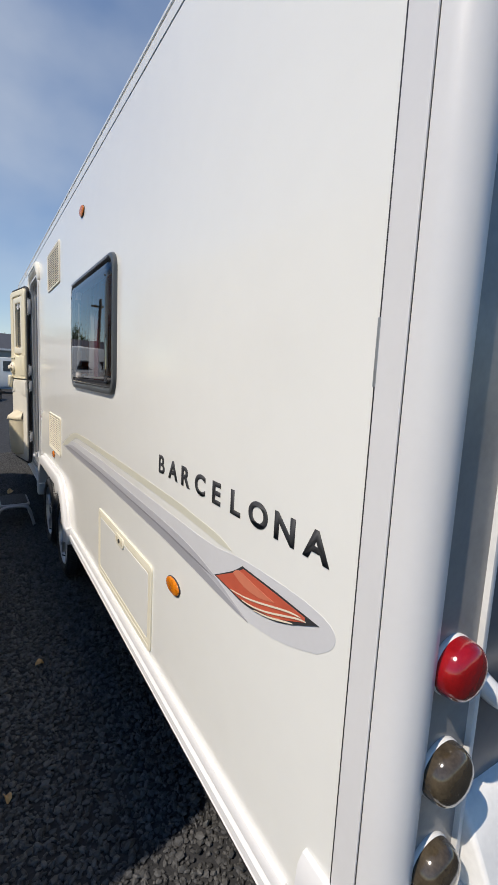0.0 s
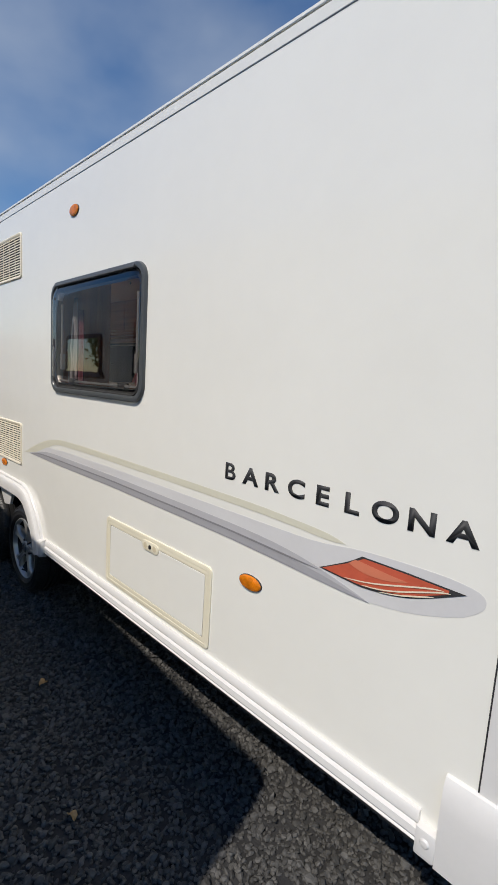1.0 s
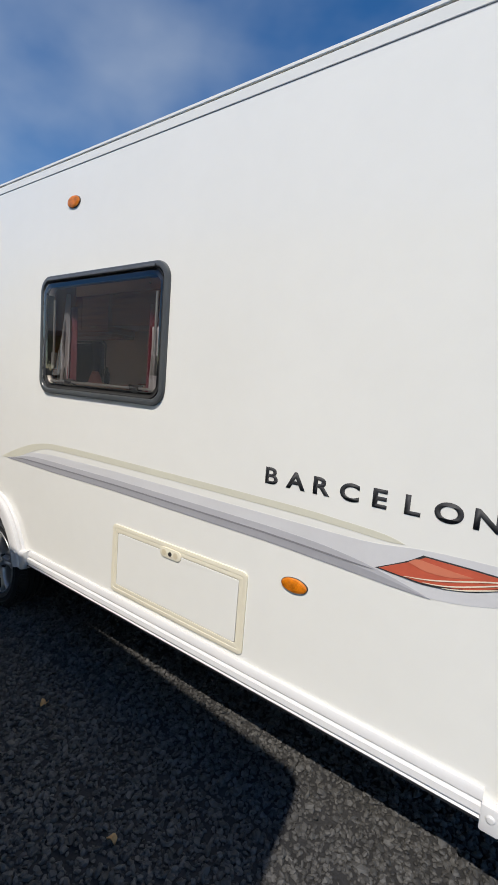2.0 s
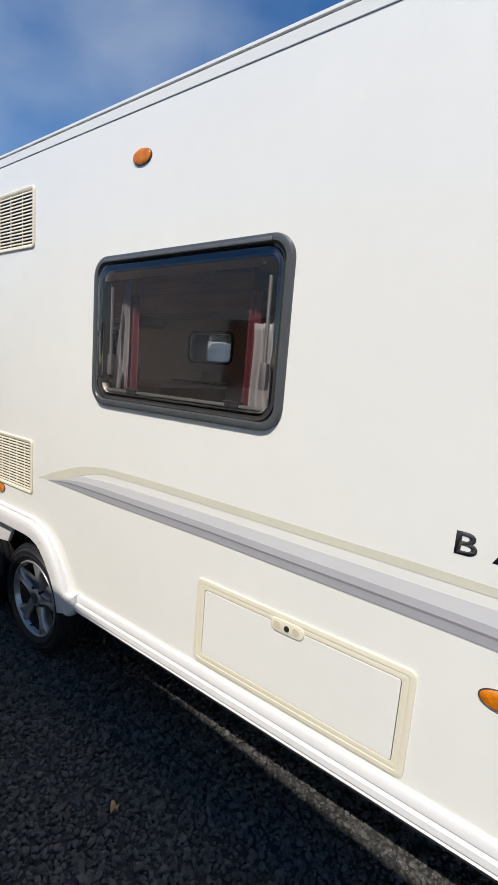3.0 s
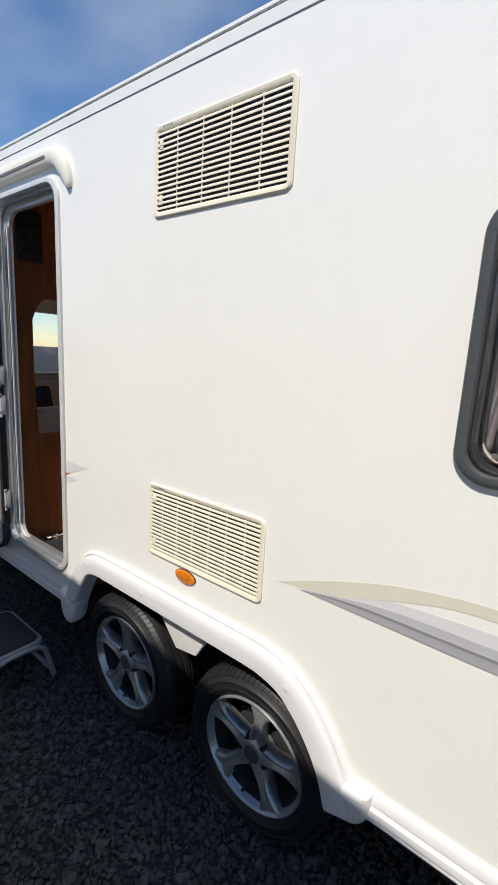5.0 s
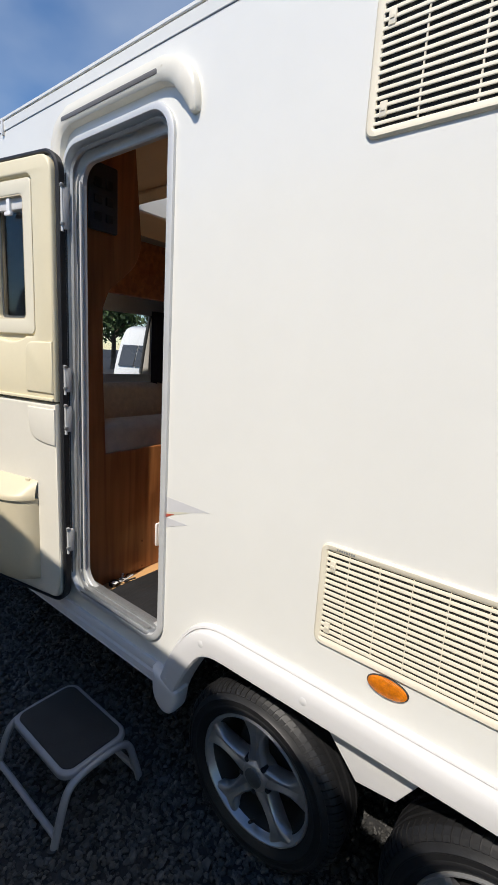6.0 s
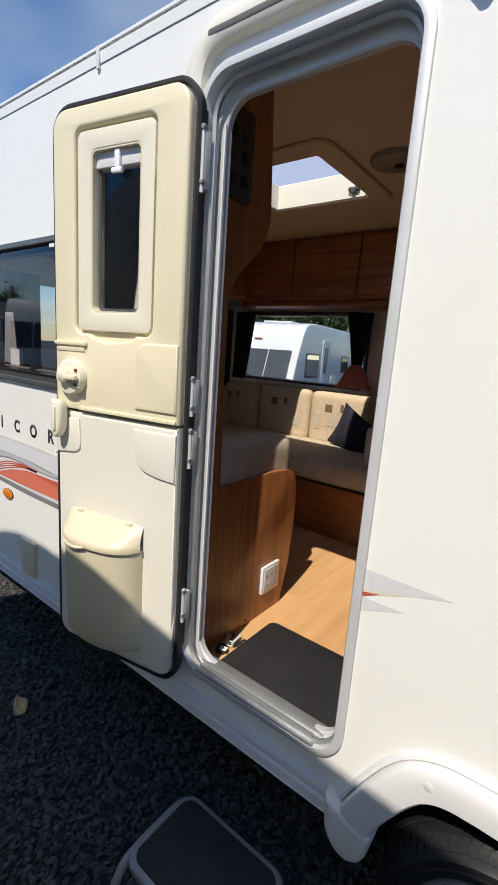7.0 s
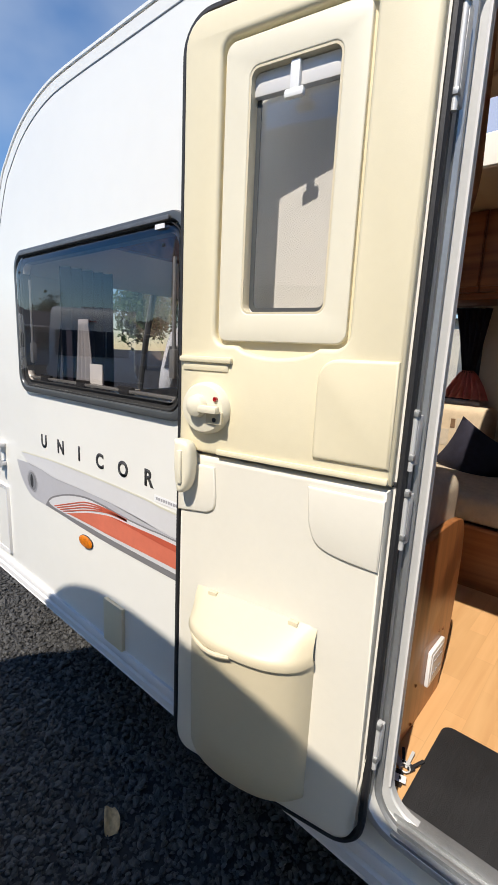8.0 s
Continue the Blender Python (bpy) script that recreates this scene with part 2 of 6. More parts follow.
# ---- mesh helpers ----
W = 0.48  # the outer face of the long side


def link(name, bm, mat, parent=None, label="", smooth=True, angle=35):
    me = bpy.data.meshes.new(name)
    bmesh.ops.recalc_face_normals(bm, faces=bm.faces[:])
    if smooth:
        for f in bm.faces:
            f.smooth = True
        for e in bm.edges:
            if len(e.link_faces) == 2:
                turn = e.calc_face_angle(0)
                areas = sorted(f.calc_area() for f in e.link_faces)
                # a large flat face keeps its own normal beside a narrow bevel
                if turn > radians(angle) or (turn > radians(6) and areas[1] > 0.01 and areas[1] > 25 * areas[0]):
                    e.smooth = False
    bm.to_mesh(me)
    bm.free()
    me.materials.append(mat)
    ob = new(name, me)
    if parent:
        ob.parent = parent
    if label:
        ob["label"] = label
    return ob


def part(name, bm, mat, parent, label="", smooth=True):
    return link(name, bm, mat, parent, label, smooth)


def rrect(y0, z0, y1, z1, r=0.03, n=6):
    """A rounded rectangle, counter-clockwise."""
    pts = []
    for cy, cz, a0 in ((y1 - r, z0 + r, -90), (y1 - r, z1 - r, 0), (y0 + r, z1 - r, 90), (y0 + r, z0 + r, 180)):
        for k in range(n + 1):
            a = radians(a0 + 90 * k / n)
            pts.append((cy + r * math.cos(a), cz + r * math.sin(a)))
    return pts


def ellipse(cy, cz, ry, rz, n=28):
    return [(cy + ry * math.cos(2 * math.pi * k / n), cz + rz * math.sin(2 * math.pi * k / n)) for k in range(n)]


def smooth_path(pts, n=8):
    """A Catmull-Rom line through the points."""
    out = []
    p = [pts[0], *pts, pts[-1]]
    for i in range(1, len(p) - 2):
        for k in range(n):
            t = k / n
            q = []
            for c in range(len(pts[0])):
                a, b, d, e = p[i - 1][c], p[i][c], p[i + 1][c], p[i + 2][c]
                q.append(0.5 * (2 * b + (d - a) * t + (2 * a - 5 * b + 4 * d - e) * t * t + (3 * b - a - 3 * d + e) * t ** 3))
            out.append(tuple(q))
    out.append(tuple(pts[-1]))
    return out


def plate_bm(outer, holes=(), depth=0.03, bevel=0.0, axes="yz", at=0.0):
    """A flat shape with holes, between at and at + depth along the remaining axis."""
    cu = bpy.data.curves.new("shape", "CURVE")
    cu.dimensions, cu.fill_mode = "2D", "BOTH"
    cu.extrude, cu.bevel_depth, cu.bevel_resolution = depth / 2 - bevel, bevel, 2 if bevel else 0
    if bevel:
        cu.offset = -bevel
    for loop in (outer, *holes):
        sp = cu.splines.new("POLY")
        sp.points.add(len(loop) - 1)
        for q, (u, v) in zip(sp.points, loop):
            q.co = (u, v, 0, 1)
        sp.use_cyclic_u = True
    ob = bpy.data.objects.new("shape", cu)
    scene.collection.objects.link(ob)
    deps = bpy.context.evaluated_depsgraph_get()
    me = bpy.data.meshes.new_from_object(ob.evaluated_get(deps))
    bm = bmesh.new()
    bm.from_mesh(me)
    bpy.data.objects.remove(ob)
    bpy.data.meshes.remove(me)
    bpy.data.curves.remove(cu)
    bmesh.ops.remove_doubles(bm, verts=bm.verts[:], dist=1e-5)
    for v in bm.verts:
        u, w, d = v.co
        d = d + depth / 2 + at
        v.co = (d, u, w) if axes == "yz" else (u, d, w) if axes == "xz" else (u, w, d)
    return bm


def sweep_bm(path, profile, closed=True, cap=True):
    """A profile of (out, x) swept along a line in the y-z plane; out is measured to the right of the line's way."""
    bm = bmesh.new()
    n = len(path)
    rings = []
    for i, (y, z) in enumerate(path):
        a = path[(i - 1) % n] if closed or i else path[i]
        b = path[(i + 1) % n] if closed or i < n - 1 else path[i]
        d = Vector((b[0] - a[0], b[1] - a[1])).normalized()
        nrm = (d.y, -d.x)
        rings.append([bm.verts.new((x, y + o * nrm[0], z + o * nrm[1])) for o, x in profile])
    m = len(profile)
    for i in range(n if closed else n - 1):
        r0, r1 = rings[i], rings[(i + 1) % n]
        for k in range(m):
            bm.faces.new((r0[k], r0[(k + 1) % m], r1[(k + 1) % m], r1[k]))
    if not closed and cap:
        bm.faces.new(rings[0])
        bm.faces.new(rings[-1])
    return bm


def box_bm(x0, y0, z0, x1, y1, z1, bevel=0.0, segments=2):
    bm = bmesh.new()
    bmesh.ops.create_cube(bm, size=1.0)
    for v in bm.verts:
        v.co = (x0 + (v.co.x + 0.5) * (x1 - x0), y0 + (v.co.y + 0.5) * (y1 - y0), z0 + (v.co.z + 0.5) * (z1 - z0))
    if bevel:
        bmesh.ops.bevel(bm, geom=bm.edges[:], offset=bevel, segments=segments, affect="EDGES", profile=0.6)
    return bm


def merge(*bms):
    out = bms[0]
    for b in bms[1:]:
        me = bpy.data.meshes.new("tmp")
        b.to_mesh(me)
        b.free()
        out.from_mesh(me)
        bpy.data.meshes.remove(me)
    return out


def tube_bm(points, r, n=10):
    """A round bar along points in space."""
    bm = bmesh.new()
    pts = [Vector(p) for p in points]
    rings = []
    side = None
    for i, p in enumerate(pts):
        d = (pts[min(i + 1, len(pts) - 1)] - pts[max(i - 1, 0)]).normalized()
        if side is None:
            side = d.orthogonal().normalized()
        side = (side - d * side.dot(d)).normalized()
        up = d.cross(side)
        rr = r[i] if isinstance(r, (list, tuple)) else r
        rings.append([bm.verts.new(p + rr * (math.cos(2 * math.pi * k / n) * side + math.sin(2 * math.pi * k / n) * up)) for k in range(n)])
    for a, b in zip(rings, rings[1:]):
        for k in range(n):
            bm.faces.new((a[k], a[(k + 1) % n], b[(k + 1) % n], b[k]))
    bm.faces.new(rings[0])
    bm.faces.new(rings[-1])
    return bm


def lathe_bm(profile, n=48, axis="x", centre=(0, 0, 0), squash=(1, 1), closed=False):
    """A profile of (along, radius) turned about the axis x or y or z through the centre."""
    bm = bmesh.new()
    rings = []
    for a, r in profile:
        ring = []
        for k in range(n):
            c, s = r * math.cos(2 * math.pi * k / n) * squash[0], r * math.sin(2 * math.pi * k / n) * squash[1]
            p = {"x": (a, c, s), "y": (c, a, s), "z": (c, s, a)}[axis]
            ring.append(bm.verts.new(Vector(p) + Vector(centre)))
        rings.append(ring)
    for a, b in zip(rings, rings[1:] + rings[:1] if closed else rings[1:]):
        for k in range(n):
            bm.faces.new((a[k], a[(k + 1) % n], b[(k + 1) % n], b[k]))
    if not closed:
        bm.faces.new(rings[0])
        bm.faces.new(rings[-1])
    bmesh.ops.remove_doubles(bm, verts=bm.verts[:], dist=1e-6)
    return bm


def grid_bm(nx, ny, f):
    """A sheet of nx by ny cells; f(u, v) gives the place."""
    bm = bmesh.new()
    v = [[bm.verts.new(f(i / nx, j / ny)) for j in range(ny + 1)] for i in range(nx + 1)]
    for i in range(nx):
        for j in range(ny):
            bm.faces.new((v[i][j], v[i + 1][j], v[i + 1][j + 1], v[i][j + 1]))
    return bm


def empty(name, label, category, m=None, group=""):
    ob = new(name)
    if m is not None:
        ob.matrix_world = m
    return tagged(ob, label, category, group)


# ---- the caravan: walls and roof ----
caravan = empty("caravan", "white twin-axle touring caravan with silver and red stripes, door open", "caravan")
FLOOR_Z = 0.45
RAIL = smooth_path([(1.03, 2.366), (2.5, 2.366), (4.2, 2.366), (5.2, 2.365), (6.0, 2.366), (6.4, 2.367), (6.66, 2.366), (6.79, 2.356), (6.92, 2.325), (7.03, 2.277), (7.12, 2.214), (7.19, 2.148), (7.29, 1.96), (7.41, 1.56), (7.50, 1.10), (7.535, 0.7)], 5)
ARCH_IN = smooth_path([(4.83, 0.30), (4.80, 0.44), (4.75, 0.54), (4.69, 0.61), (4.62, 0.640), (4.5, 0.645), (3.84, 0.645), (3.74, 0.634), (3.65, 0.59), (3.58, 0.50), (3.53, 0.40), (3.50, 0.30)], 5)
WIN_REAR = (2.428, 1.307, 3.323, 1.866)
WIN_FRONT = (6.03, 1.318, 7.095, 1.873)
DOOR_HOLE = rrect(4.880, 0.526, 5.430, 2.175, 0.083, 9)


def inset(r, d, rad):
    return rrect(r[0] + d, r[1] + d, r[2] - d, r[3] - d, rad, 8)


part("side_wall", plate_bm([(1.035, 0.40), (3.53, 0.40), *[p for p in ARCH_IN[::-1] if p[1] > 0.40], (4.83, 0.40), (7.53, 0.40), *RAIL[::-1]],
     [inset(WIN_REAR, 0.05, 0.05), inset(WIN_FRONT, 0.05, 0.05), DOOR_HOLE], 0.028, 0, "yz", W), WHITE, caravan, "smooth white side panel", False)

# far side with its windows
FAR = 2.74
WIN_FAR = [(5.90, 1.30, 7.06, 1.835), (4.43, 1.555, 4.97, 1.835)]
part("far_wall", plate_bm([(1.035, 0.40), (7.53, 0.40), *RAIL[::-1]], [inset(w, 0.0, 0.05) for w in WIN_FAR], 0.03, 0, "yz", FAR), WHITE, caravan, "", False)
part("far_lining", plate_bm([(1.06, 0.45), (7.35, 0.45), (7.2, 1.6), (6.95, 2.2), (6.6, 2.31), (1.06, 2.312)], [inset(w, 0.012, 0.05) for w in WIN_FAR], 0.012, 0, "yz", FAR - 0.016), LINING, caravan, "beige wall lining", False)
for w in WIN_FAR:
    fr = part("window", sweep_bm(rrect(*w, 0.055, 6), [(0.03, FAR + 0.045), (-0.012, FAR + 0.045), (-0.012, FAR - 0.012), (0.0, FAR - 0.02), (0.02, FAR - 0.02), (0.03, FAR + 0.028)]), FRAME, caravan, "dark framed acrylic window")
    g = part("pane", plate_bm(inset(w, 0.008, 0.05), (), 0.004, 0, "yz", FAR + 0.034), CLEAR, fr)
    g.visible_shadow = False

# roof with two roof lights, ceiling below it
SKY1, SKY2 = (1.26, 5.57, 1.78, 6.12), (1.38, 2.82, 1.78, 3.36)
holes = [[(a, b), (c, b), (c, d), (a, d)] for a, b, c, d in (SKY1, SKY2)]
part("roof", plate_bm([(W + 0.004, 1.0), (FAR + 0.026, 1.0), (FAR + 0.026, 6.30), (W + 0.004, 6.30)], holes, 0.02, 0, "xy", 2.328), WHITE, caravan, "", False)
ceiling = tagged(link("ceiling", plate_bm([(W + 0.032, 1.06), (FAR - 0.02, 1.06), (FAR - 0.02, 6.62), (W + 0.032, 6.62)], holes, 0.012, 0, "xy", 2.313), CEILING, None, "", False), "tan lined caravan ceiling with a roof light opening", "ceiling", kind="structure")


NOSE = [p for p in RAIL if p[0] > 6.2] + [(7.53, 0.40)]
PANE_X, PANE_Z = (W + 0.32, FAR - 0.32), (1.27, 1.83)


def on_nose(z):
    """The y of the nose at a height below its crown."""
    for (ya, za), (yb, zb) in zip(NOSE, NOSE[1:]):
        if za >= z >= zb and za > zb:
            return ya + (yb - ya) * (za - z) / (za - zb)
    return NOSE[-1][0]


def nose_sheet(xs, line):
    bm = bmesh.new()
    grid = [[bm.verts.new((x, y - 0.003, z - 0.004)) for x in xs] for y, z in line]
    for a, b in zip(grid, grid[1:]):
        for k in range(len(xs) - 1):
            bm.faces.new((a[k], a[k + 1], b[k + 1], b[k]))
    return bm


upper_line = [p for p in NOSE if p[1] > PANE_Z[1] + 0.01] + [(on_nose(PANE_Z[1]), PANE_Z[1])]
middle_line = [(on_nose(PANE_Z[1] - (PANE_Z[1] - PANE_Z[0]) * k / 8), PANE_Z[1] - (PANE_Z[1] - PANE_Z[0]) * k / 8) for k in range(9)]
lower_line = [(on_nose(PANE_Z[0]), PANE_Z[0])] + [p for p in NOSE if p[1] < PANE_Z[0] - 0.01]
shell = part("nose_panel", merge(nose_sheet([W + 0.004, W + 0.3, FAR + 0.026], upper_line), nose_sheet([W + 0.004, PANE_X[0]], middle_line), nose_sheet([PANE_X[1], FAR + 0.026], middle_line), nose_sheet([W + 0.004, W + 0.3, FAR + 0.026], lower_line)), WHITE, caravan, "curved white nose panel")
solid = shell.modifiers.new("thickness", "SOLIDIFY")
solid.thickness = 0.012
third = (PANE_X[1] - PANE_X[0]) / 3
for k in range(3):
    a = PANE_X[0] + third * k
    fp = part("front_window", nose_sheet([a + 0.015, a + third - 0.015], middle_line), CLEAR, caravan, "front acrylic window")
    fp.visible_shadow = False
for x in [PANE_X[0] + third * k for k in range(4)]:
    part("front_bar", tube_bm([(x, y, z) for y, z in middle_line], 0.018, 8), FRAME, caravan)
for i, (a, b, c, d) in enumerate((SKY1, SKY2)):
    lip = part("roof_light", plate_bm([(a - 0.03, b - 0.03), (c + 0.03, b - 0.03), (c + 0.03, d + 0.03), (a - 0.03, d + 0.03)], [[(a + 0.005, b + 0.005), (c - 0.005, b + 0.005), (c - 0.005, d - 0.005), (a + 0.005, d - 0.005)]], 0.125, 0.004, "xy", 2.303), CREAM_PALE, caravan, "cream roof light surround")
    dome = part("pane", plate_bm([(a - 0.02, b - 0.02), (c + 0.02, b - 0.02), (c + 0.02, d + 0.02), (a - 0.02, d + 0.02)], (), 0.01, 0, "xy", 2.430), MILKY, lip, "milky acrylic lid")
    dome.visible_shadow = False
    part("ceiling_surround", plate_bm(rrect(a - 0.11, b - 0.10, c + 0.10, d + 0.10, 0.07, 6), [rrect(a, b, c, d, 0.012, 3)], 0.016, 0.007, "xy", 2.296), CEILING, lip, "tan moulded surround")
    part("catch", merge(box_bm(c - 0.022, b + 0.05, 2.335, c + 0.006, b + 0.11, 2.352, 0.004), box_bm(c - 0.03, b + 0.07, 2.32, c - 0.012, b + 0.09, 2.345, 0.003)), FRAME, lip, "dark catch")

# floor, rear wall and underbody
floor = tagged(link("floor", plate_bm([(W + 0.03, 1.05), (FAR - 0.02, 1.05), (FAR - 0.02, 7.40), (W + 0.03, 7.40), (W + 0.03, 4.884), (W + 0.35, 4.884), (W + 0.35, 3.45), (W + 0.03, 3.45)], (), 0.03, 0, "xy", FLOOR_Z - 0.03), FLOOR_WOOD, None, "", False), "light wood-effect vinyl plank caravan floor", "floor", kind="structure")
part("underbody", merge(box_bm(W + 0.03, 1.06, 0.385, FAR, 3.50, 0.415), box_bm(W + 0.03, 4.87, 0.385, FAR, 7.40, 0.415), box_bm(W + 0.36, 3.5, 0.36, FAR, 4.87, 0.415),
     box_bm(0.95, 1.2, 0.26, 1.02, 7.3, 0.36), box_bm(2.15, 1.2, 0.26, 2.22, 7.3, 0.36)), DARK, caravan, "dark chassis and floor pan", False)
part("axle", merge(tube_bm([(0.62, 3.795, 0.28), (2.6, 3.795, 0.28)], 0.035, 12), tube_bm([(0.62, 4.472, 0.275), (2.6, 4.472, 0.275)], 0.035, 12)), DARK, caravan)
part("wheel_box", merge(box_bm(W + 0.33, 3.45, 0.415, W + 0.35, 4.882, 0.72), box_bm(W + 0.03, 3.45, 0.70, W + 0.35, 4.882, 0.72), box_bm(W + 0.03, 3.44, 0.36, W + 0.35, 3.46, 0.72), box_bm(W + 0.03, 4.866, 0.36, W + 0.35, 4.882, 0.72)), DARK, caravan, "dark inner wheel box", False)
part("rear_panel", box_bm(0.575, 1.035, 0.40, FAR, 1.06, 2.33), WHITE, caravan, "", False)

# the awning rail along the roof edge
part("awning_rail", sweep_bm(RAIL, [(-0.016, W + 0.004), (-0.016, W - 0.003), (-0.013, W - 0.006), (-0.005, W - 0.006), (-0.002, W - 0.004), (-0.002, W + 0.004)], False), WHITE, caravan, "white awning rail", False)
part("rail_seam", sweep_bm(RAIL, [(-0.002, W + 0.002), (-0.002, W - 0.001), (0.001, W - 0.001), (0.001, W + 0.002)], False), BLACK, caravan, "dark rail groove", False)
part("rail_flange", sweep_bm(RAIL, [(0.001, W + 0.002), (0.001, W - 0.003), (0.032, W - 0.0012), (0.034, W + 0.002)], False), WHITE, caravan, "", False)
part("sealant_line", sweep_bm(RAIL, [(0.034, W + 0.001), (0.034, W - 0.001), (0.0362, W - 0.001), (0.0362, W + 0.001)], False), FRAME, caravan, "dark sealant line", False)
part("rail_joint", box_bm(W - 0.0085, 5.883, 2.318, W, 5.897, 2.378, 0.002), WHITE_TRIM, caravan, "rail joint clip")

# rear corner: flat strip, dark seams and rounded column
part("corner_strip", box_bm(W - 0.003, 1.036, 0.56, W + 0.03, 1.083, 2.36, 0.002), WHITE_TRIM, caravan, "", False)
part("corner_seam", box_bm(W - 0.0015, 1.0828, 0.56, W + 0.01, 1.0862, 2.36), BLACK, caravan, "dark corner seam", False)
part("seam_patch", box_bm(W - 0.0032, 1.0815, 1.395, W + 0.01, 1.0875, 1.49, 0.001), ALU_GREY, caravan, "", False)
part("column_seam", box_bm(W - 0.0005, 1.0345, 0.56, W + 0.01, 1.0362, 2.36), BLACK, caravan, "", False)
col = [(W - 0.001, 1.033), (W + 0.001, 1.018), (W + 0.007, 1.002), (W + 0.018, 0.990), (W + 0.032, 0.982), (W + 0.050, 0.980), (W + 0.065, 0.985), (W + 0.075, 0.995), (W + 0.078, 1.010), (W + 0.078, 1.033)]
bm = bmesh.new()
lo, hi = [bm.verts.new((x, y, 0.52)) for x, y in col], [bm.verts.new((x, y, 2.36)) for x, y in col]
for k in range(len(col)):
    k2 = (k + 1) % len(col)
    bm.faces.new((lo[k], lo[k2], hi[k2], hi[k]))
bm.faces.new(lo)
bm.faces.new(hi)
part("corner_column", bm, WHITE_TRIM, caravan, "glossy white rounded corner column")
part("lamp_strip", box_bm(W + 0.078, 0.996, 0.52, W + 0.184, 1.036, 2.2, 0.003), LAMP_STRIP, caravan, "grubby grey lamp strip")
part("strip_lip", box_bm(W + 0.180, 0.986, 0.52, W + 0.193, 1.036, 2.2, 0.004), WHITE_DIRTY, caravan, "grubby white strip lip")
part("strip_edge", box_bm(W + 0.193, 1.006, 0.52, W + 0.198, 1.036, 2.2, 0.001), BLACK, caravan)
insert = part("rear_insert", box_bm(W + 0.199, 1.012, 0.66, FAR - 0.25, 1.036, 1.75, 0.004), GRAPHITE, caravan, "graphite glossy rear insert")
part("grab_handle", tube_bm(smooth_path([(W + 0.215, 1.014, 0.935), (W + 0.235, 0.985, 0.905), (W + 0.28, 0.972, 0.888), (W + 0.40, 0.968, 0.884), (W + 0.52, 0.972, 0.888), (W + 0.56, 0.985, 0.905), (W + 0.58, 1.014, 0.935)], 4), 0.018, 12), WHITE_TRIM, caravan, "white rear grab handle")
part("rear_ledge", plate_bm([(0.915, 0.56), (1.034, 0.56), (1.034, 0.716), (1.010, 0.714), (0.985, 0.695), (0.95, 0.63)], (), 1.9, 0.008, "yz", W + 0.2), WHITE_DIRTY, caravan, "white raised bumper back")
for z, mat, label in ((0.994, RED_LENS, "round red tail lamp"), (0.822, SMOKE_LENS, "round smoky brown indicator lamp"), (0.652, SMOKE_LENS, "round smoky brown fog lamp")):
    body = part("tail_lamp", lathe_bm([(1.002, 0.0), (1.002, 0.0455), (0.985, 0.0455), (0.975, 0.0448), (0.967, 0.0425), (0.961, 0.0385), (0.957, 0.033), (0.954, 0.025), (0.9525, 0.014), (0.952, 0.0)][::-1], 40, "y", (W + 0.114, 0.0, z)), mat, caravan, label)
    part("rim", lathe_bm([(0.998, 0.0456), (0.996, 0.0470), (0.991, 0.0470), (0.989, 0.0456)], 32, "y", (W + 0.114, 0.0, z), closed=True), WHITE_DIRTY, body)
# bumper that wraps round the corner
prof = [(W - 0.022, 1.15), (W - 0.024, 1.05), (W - 0.018, 1.0), (W + 0.0, 0.955), (W + 0.03, 0.925), (W + 0.08, 0.905), (W + 0.2, 0.895), (W + 1.1, 0.89)]
bm = bmesh.new()
rings = []
for z, o in ((0.33, 0.030), (0.345, 0.004), (0.40, 0.0), (0.50, 0.0), (0.555, 0.004), (0.575, 0.014), (0.582, 0.030)):
    ring = []
    for k, (x, y) in enumerate(prof):
        a, b = prof[max(k - 1, 0)], prof[min(k + 1, len(prof) - 1)]
        d = Vector((b[0] - a[0], b[1] - a[1])).normalized()
        ring.append(bm.verts.new((x - d.y * o, y + d.x * o, z)))
    rings.append(ring)
for a, b in zip(rings, rings[1:]):
    for k in range(len(prof) - 1):
        bm.faces.new((a[k], a[k + 1], b[k + 1], b[k]))
end = [r[0] for r in rings] + [bm.verts.new((W + 0.01, 1.15, 0.582)), bm.verts.new((W + 0.01, 1.15, 0.33))]
bm.faces.new(end)
part("bumper", bm, WHITE_TRIM, caravan, "white wraparound corner bumper")
part("bumper_shelf", box_bm(W + 0.0, 0.925, 0.535, FAR - 0.1, 1.034, 0.574, 0.008), WHITE_DIRTY, caravan, "grubby white bumper top")

# skirt rails
SKIRT = [(W + 0.01, 0.452), (W - 0.010, 0.452), (W - 0.014, 0.446), (W - 0.015, 0.425), (W - 0.010, 0.419), (W - 0.010, 0.416), (W - 0.019, 0.411), (W - 0.021, 0.393), (W - 0.016, 0.389), (W - 0.014, 0.382), (W - 0.018, 0.378), (W - 0.015, 0.374), (W + 0.02, 0.374)]


def along_y(profile, y0, y1):
    bm = bmesh.new()
    a, b = [bm.verts.new((x, y0, z)) for x, z in profile], [bm.verts.new((x, y1, z)) for x, z in profile]
    for k in range(len(profile)):
        k2 = (k + 1) % len(profile)
        bm.faces.new((a[k], a[k2], b[k2], b[k]))
    bm.faces.new(a)
    bm.faces.new(b)
    return bm


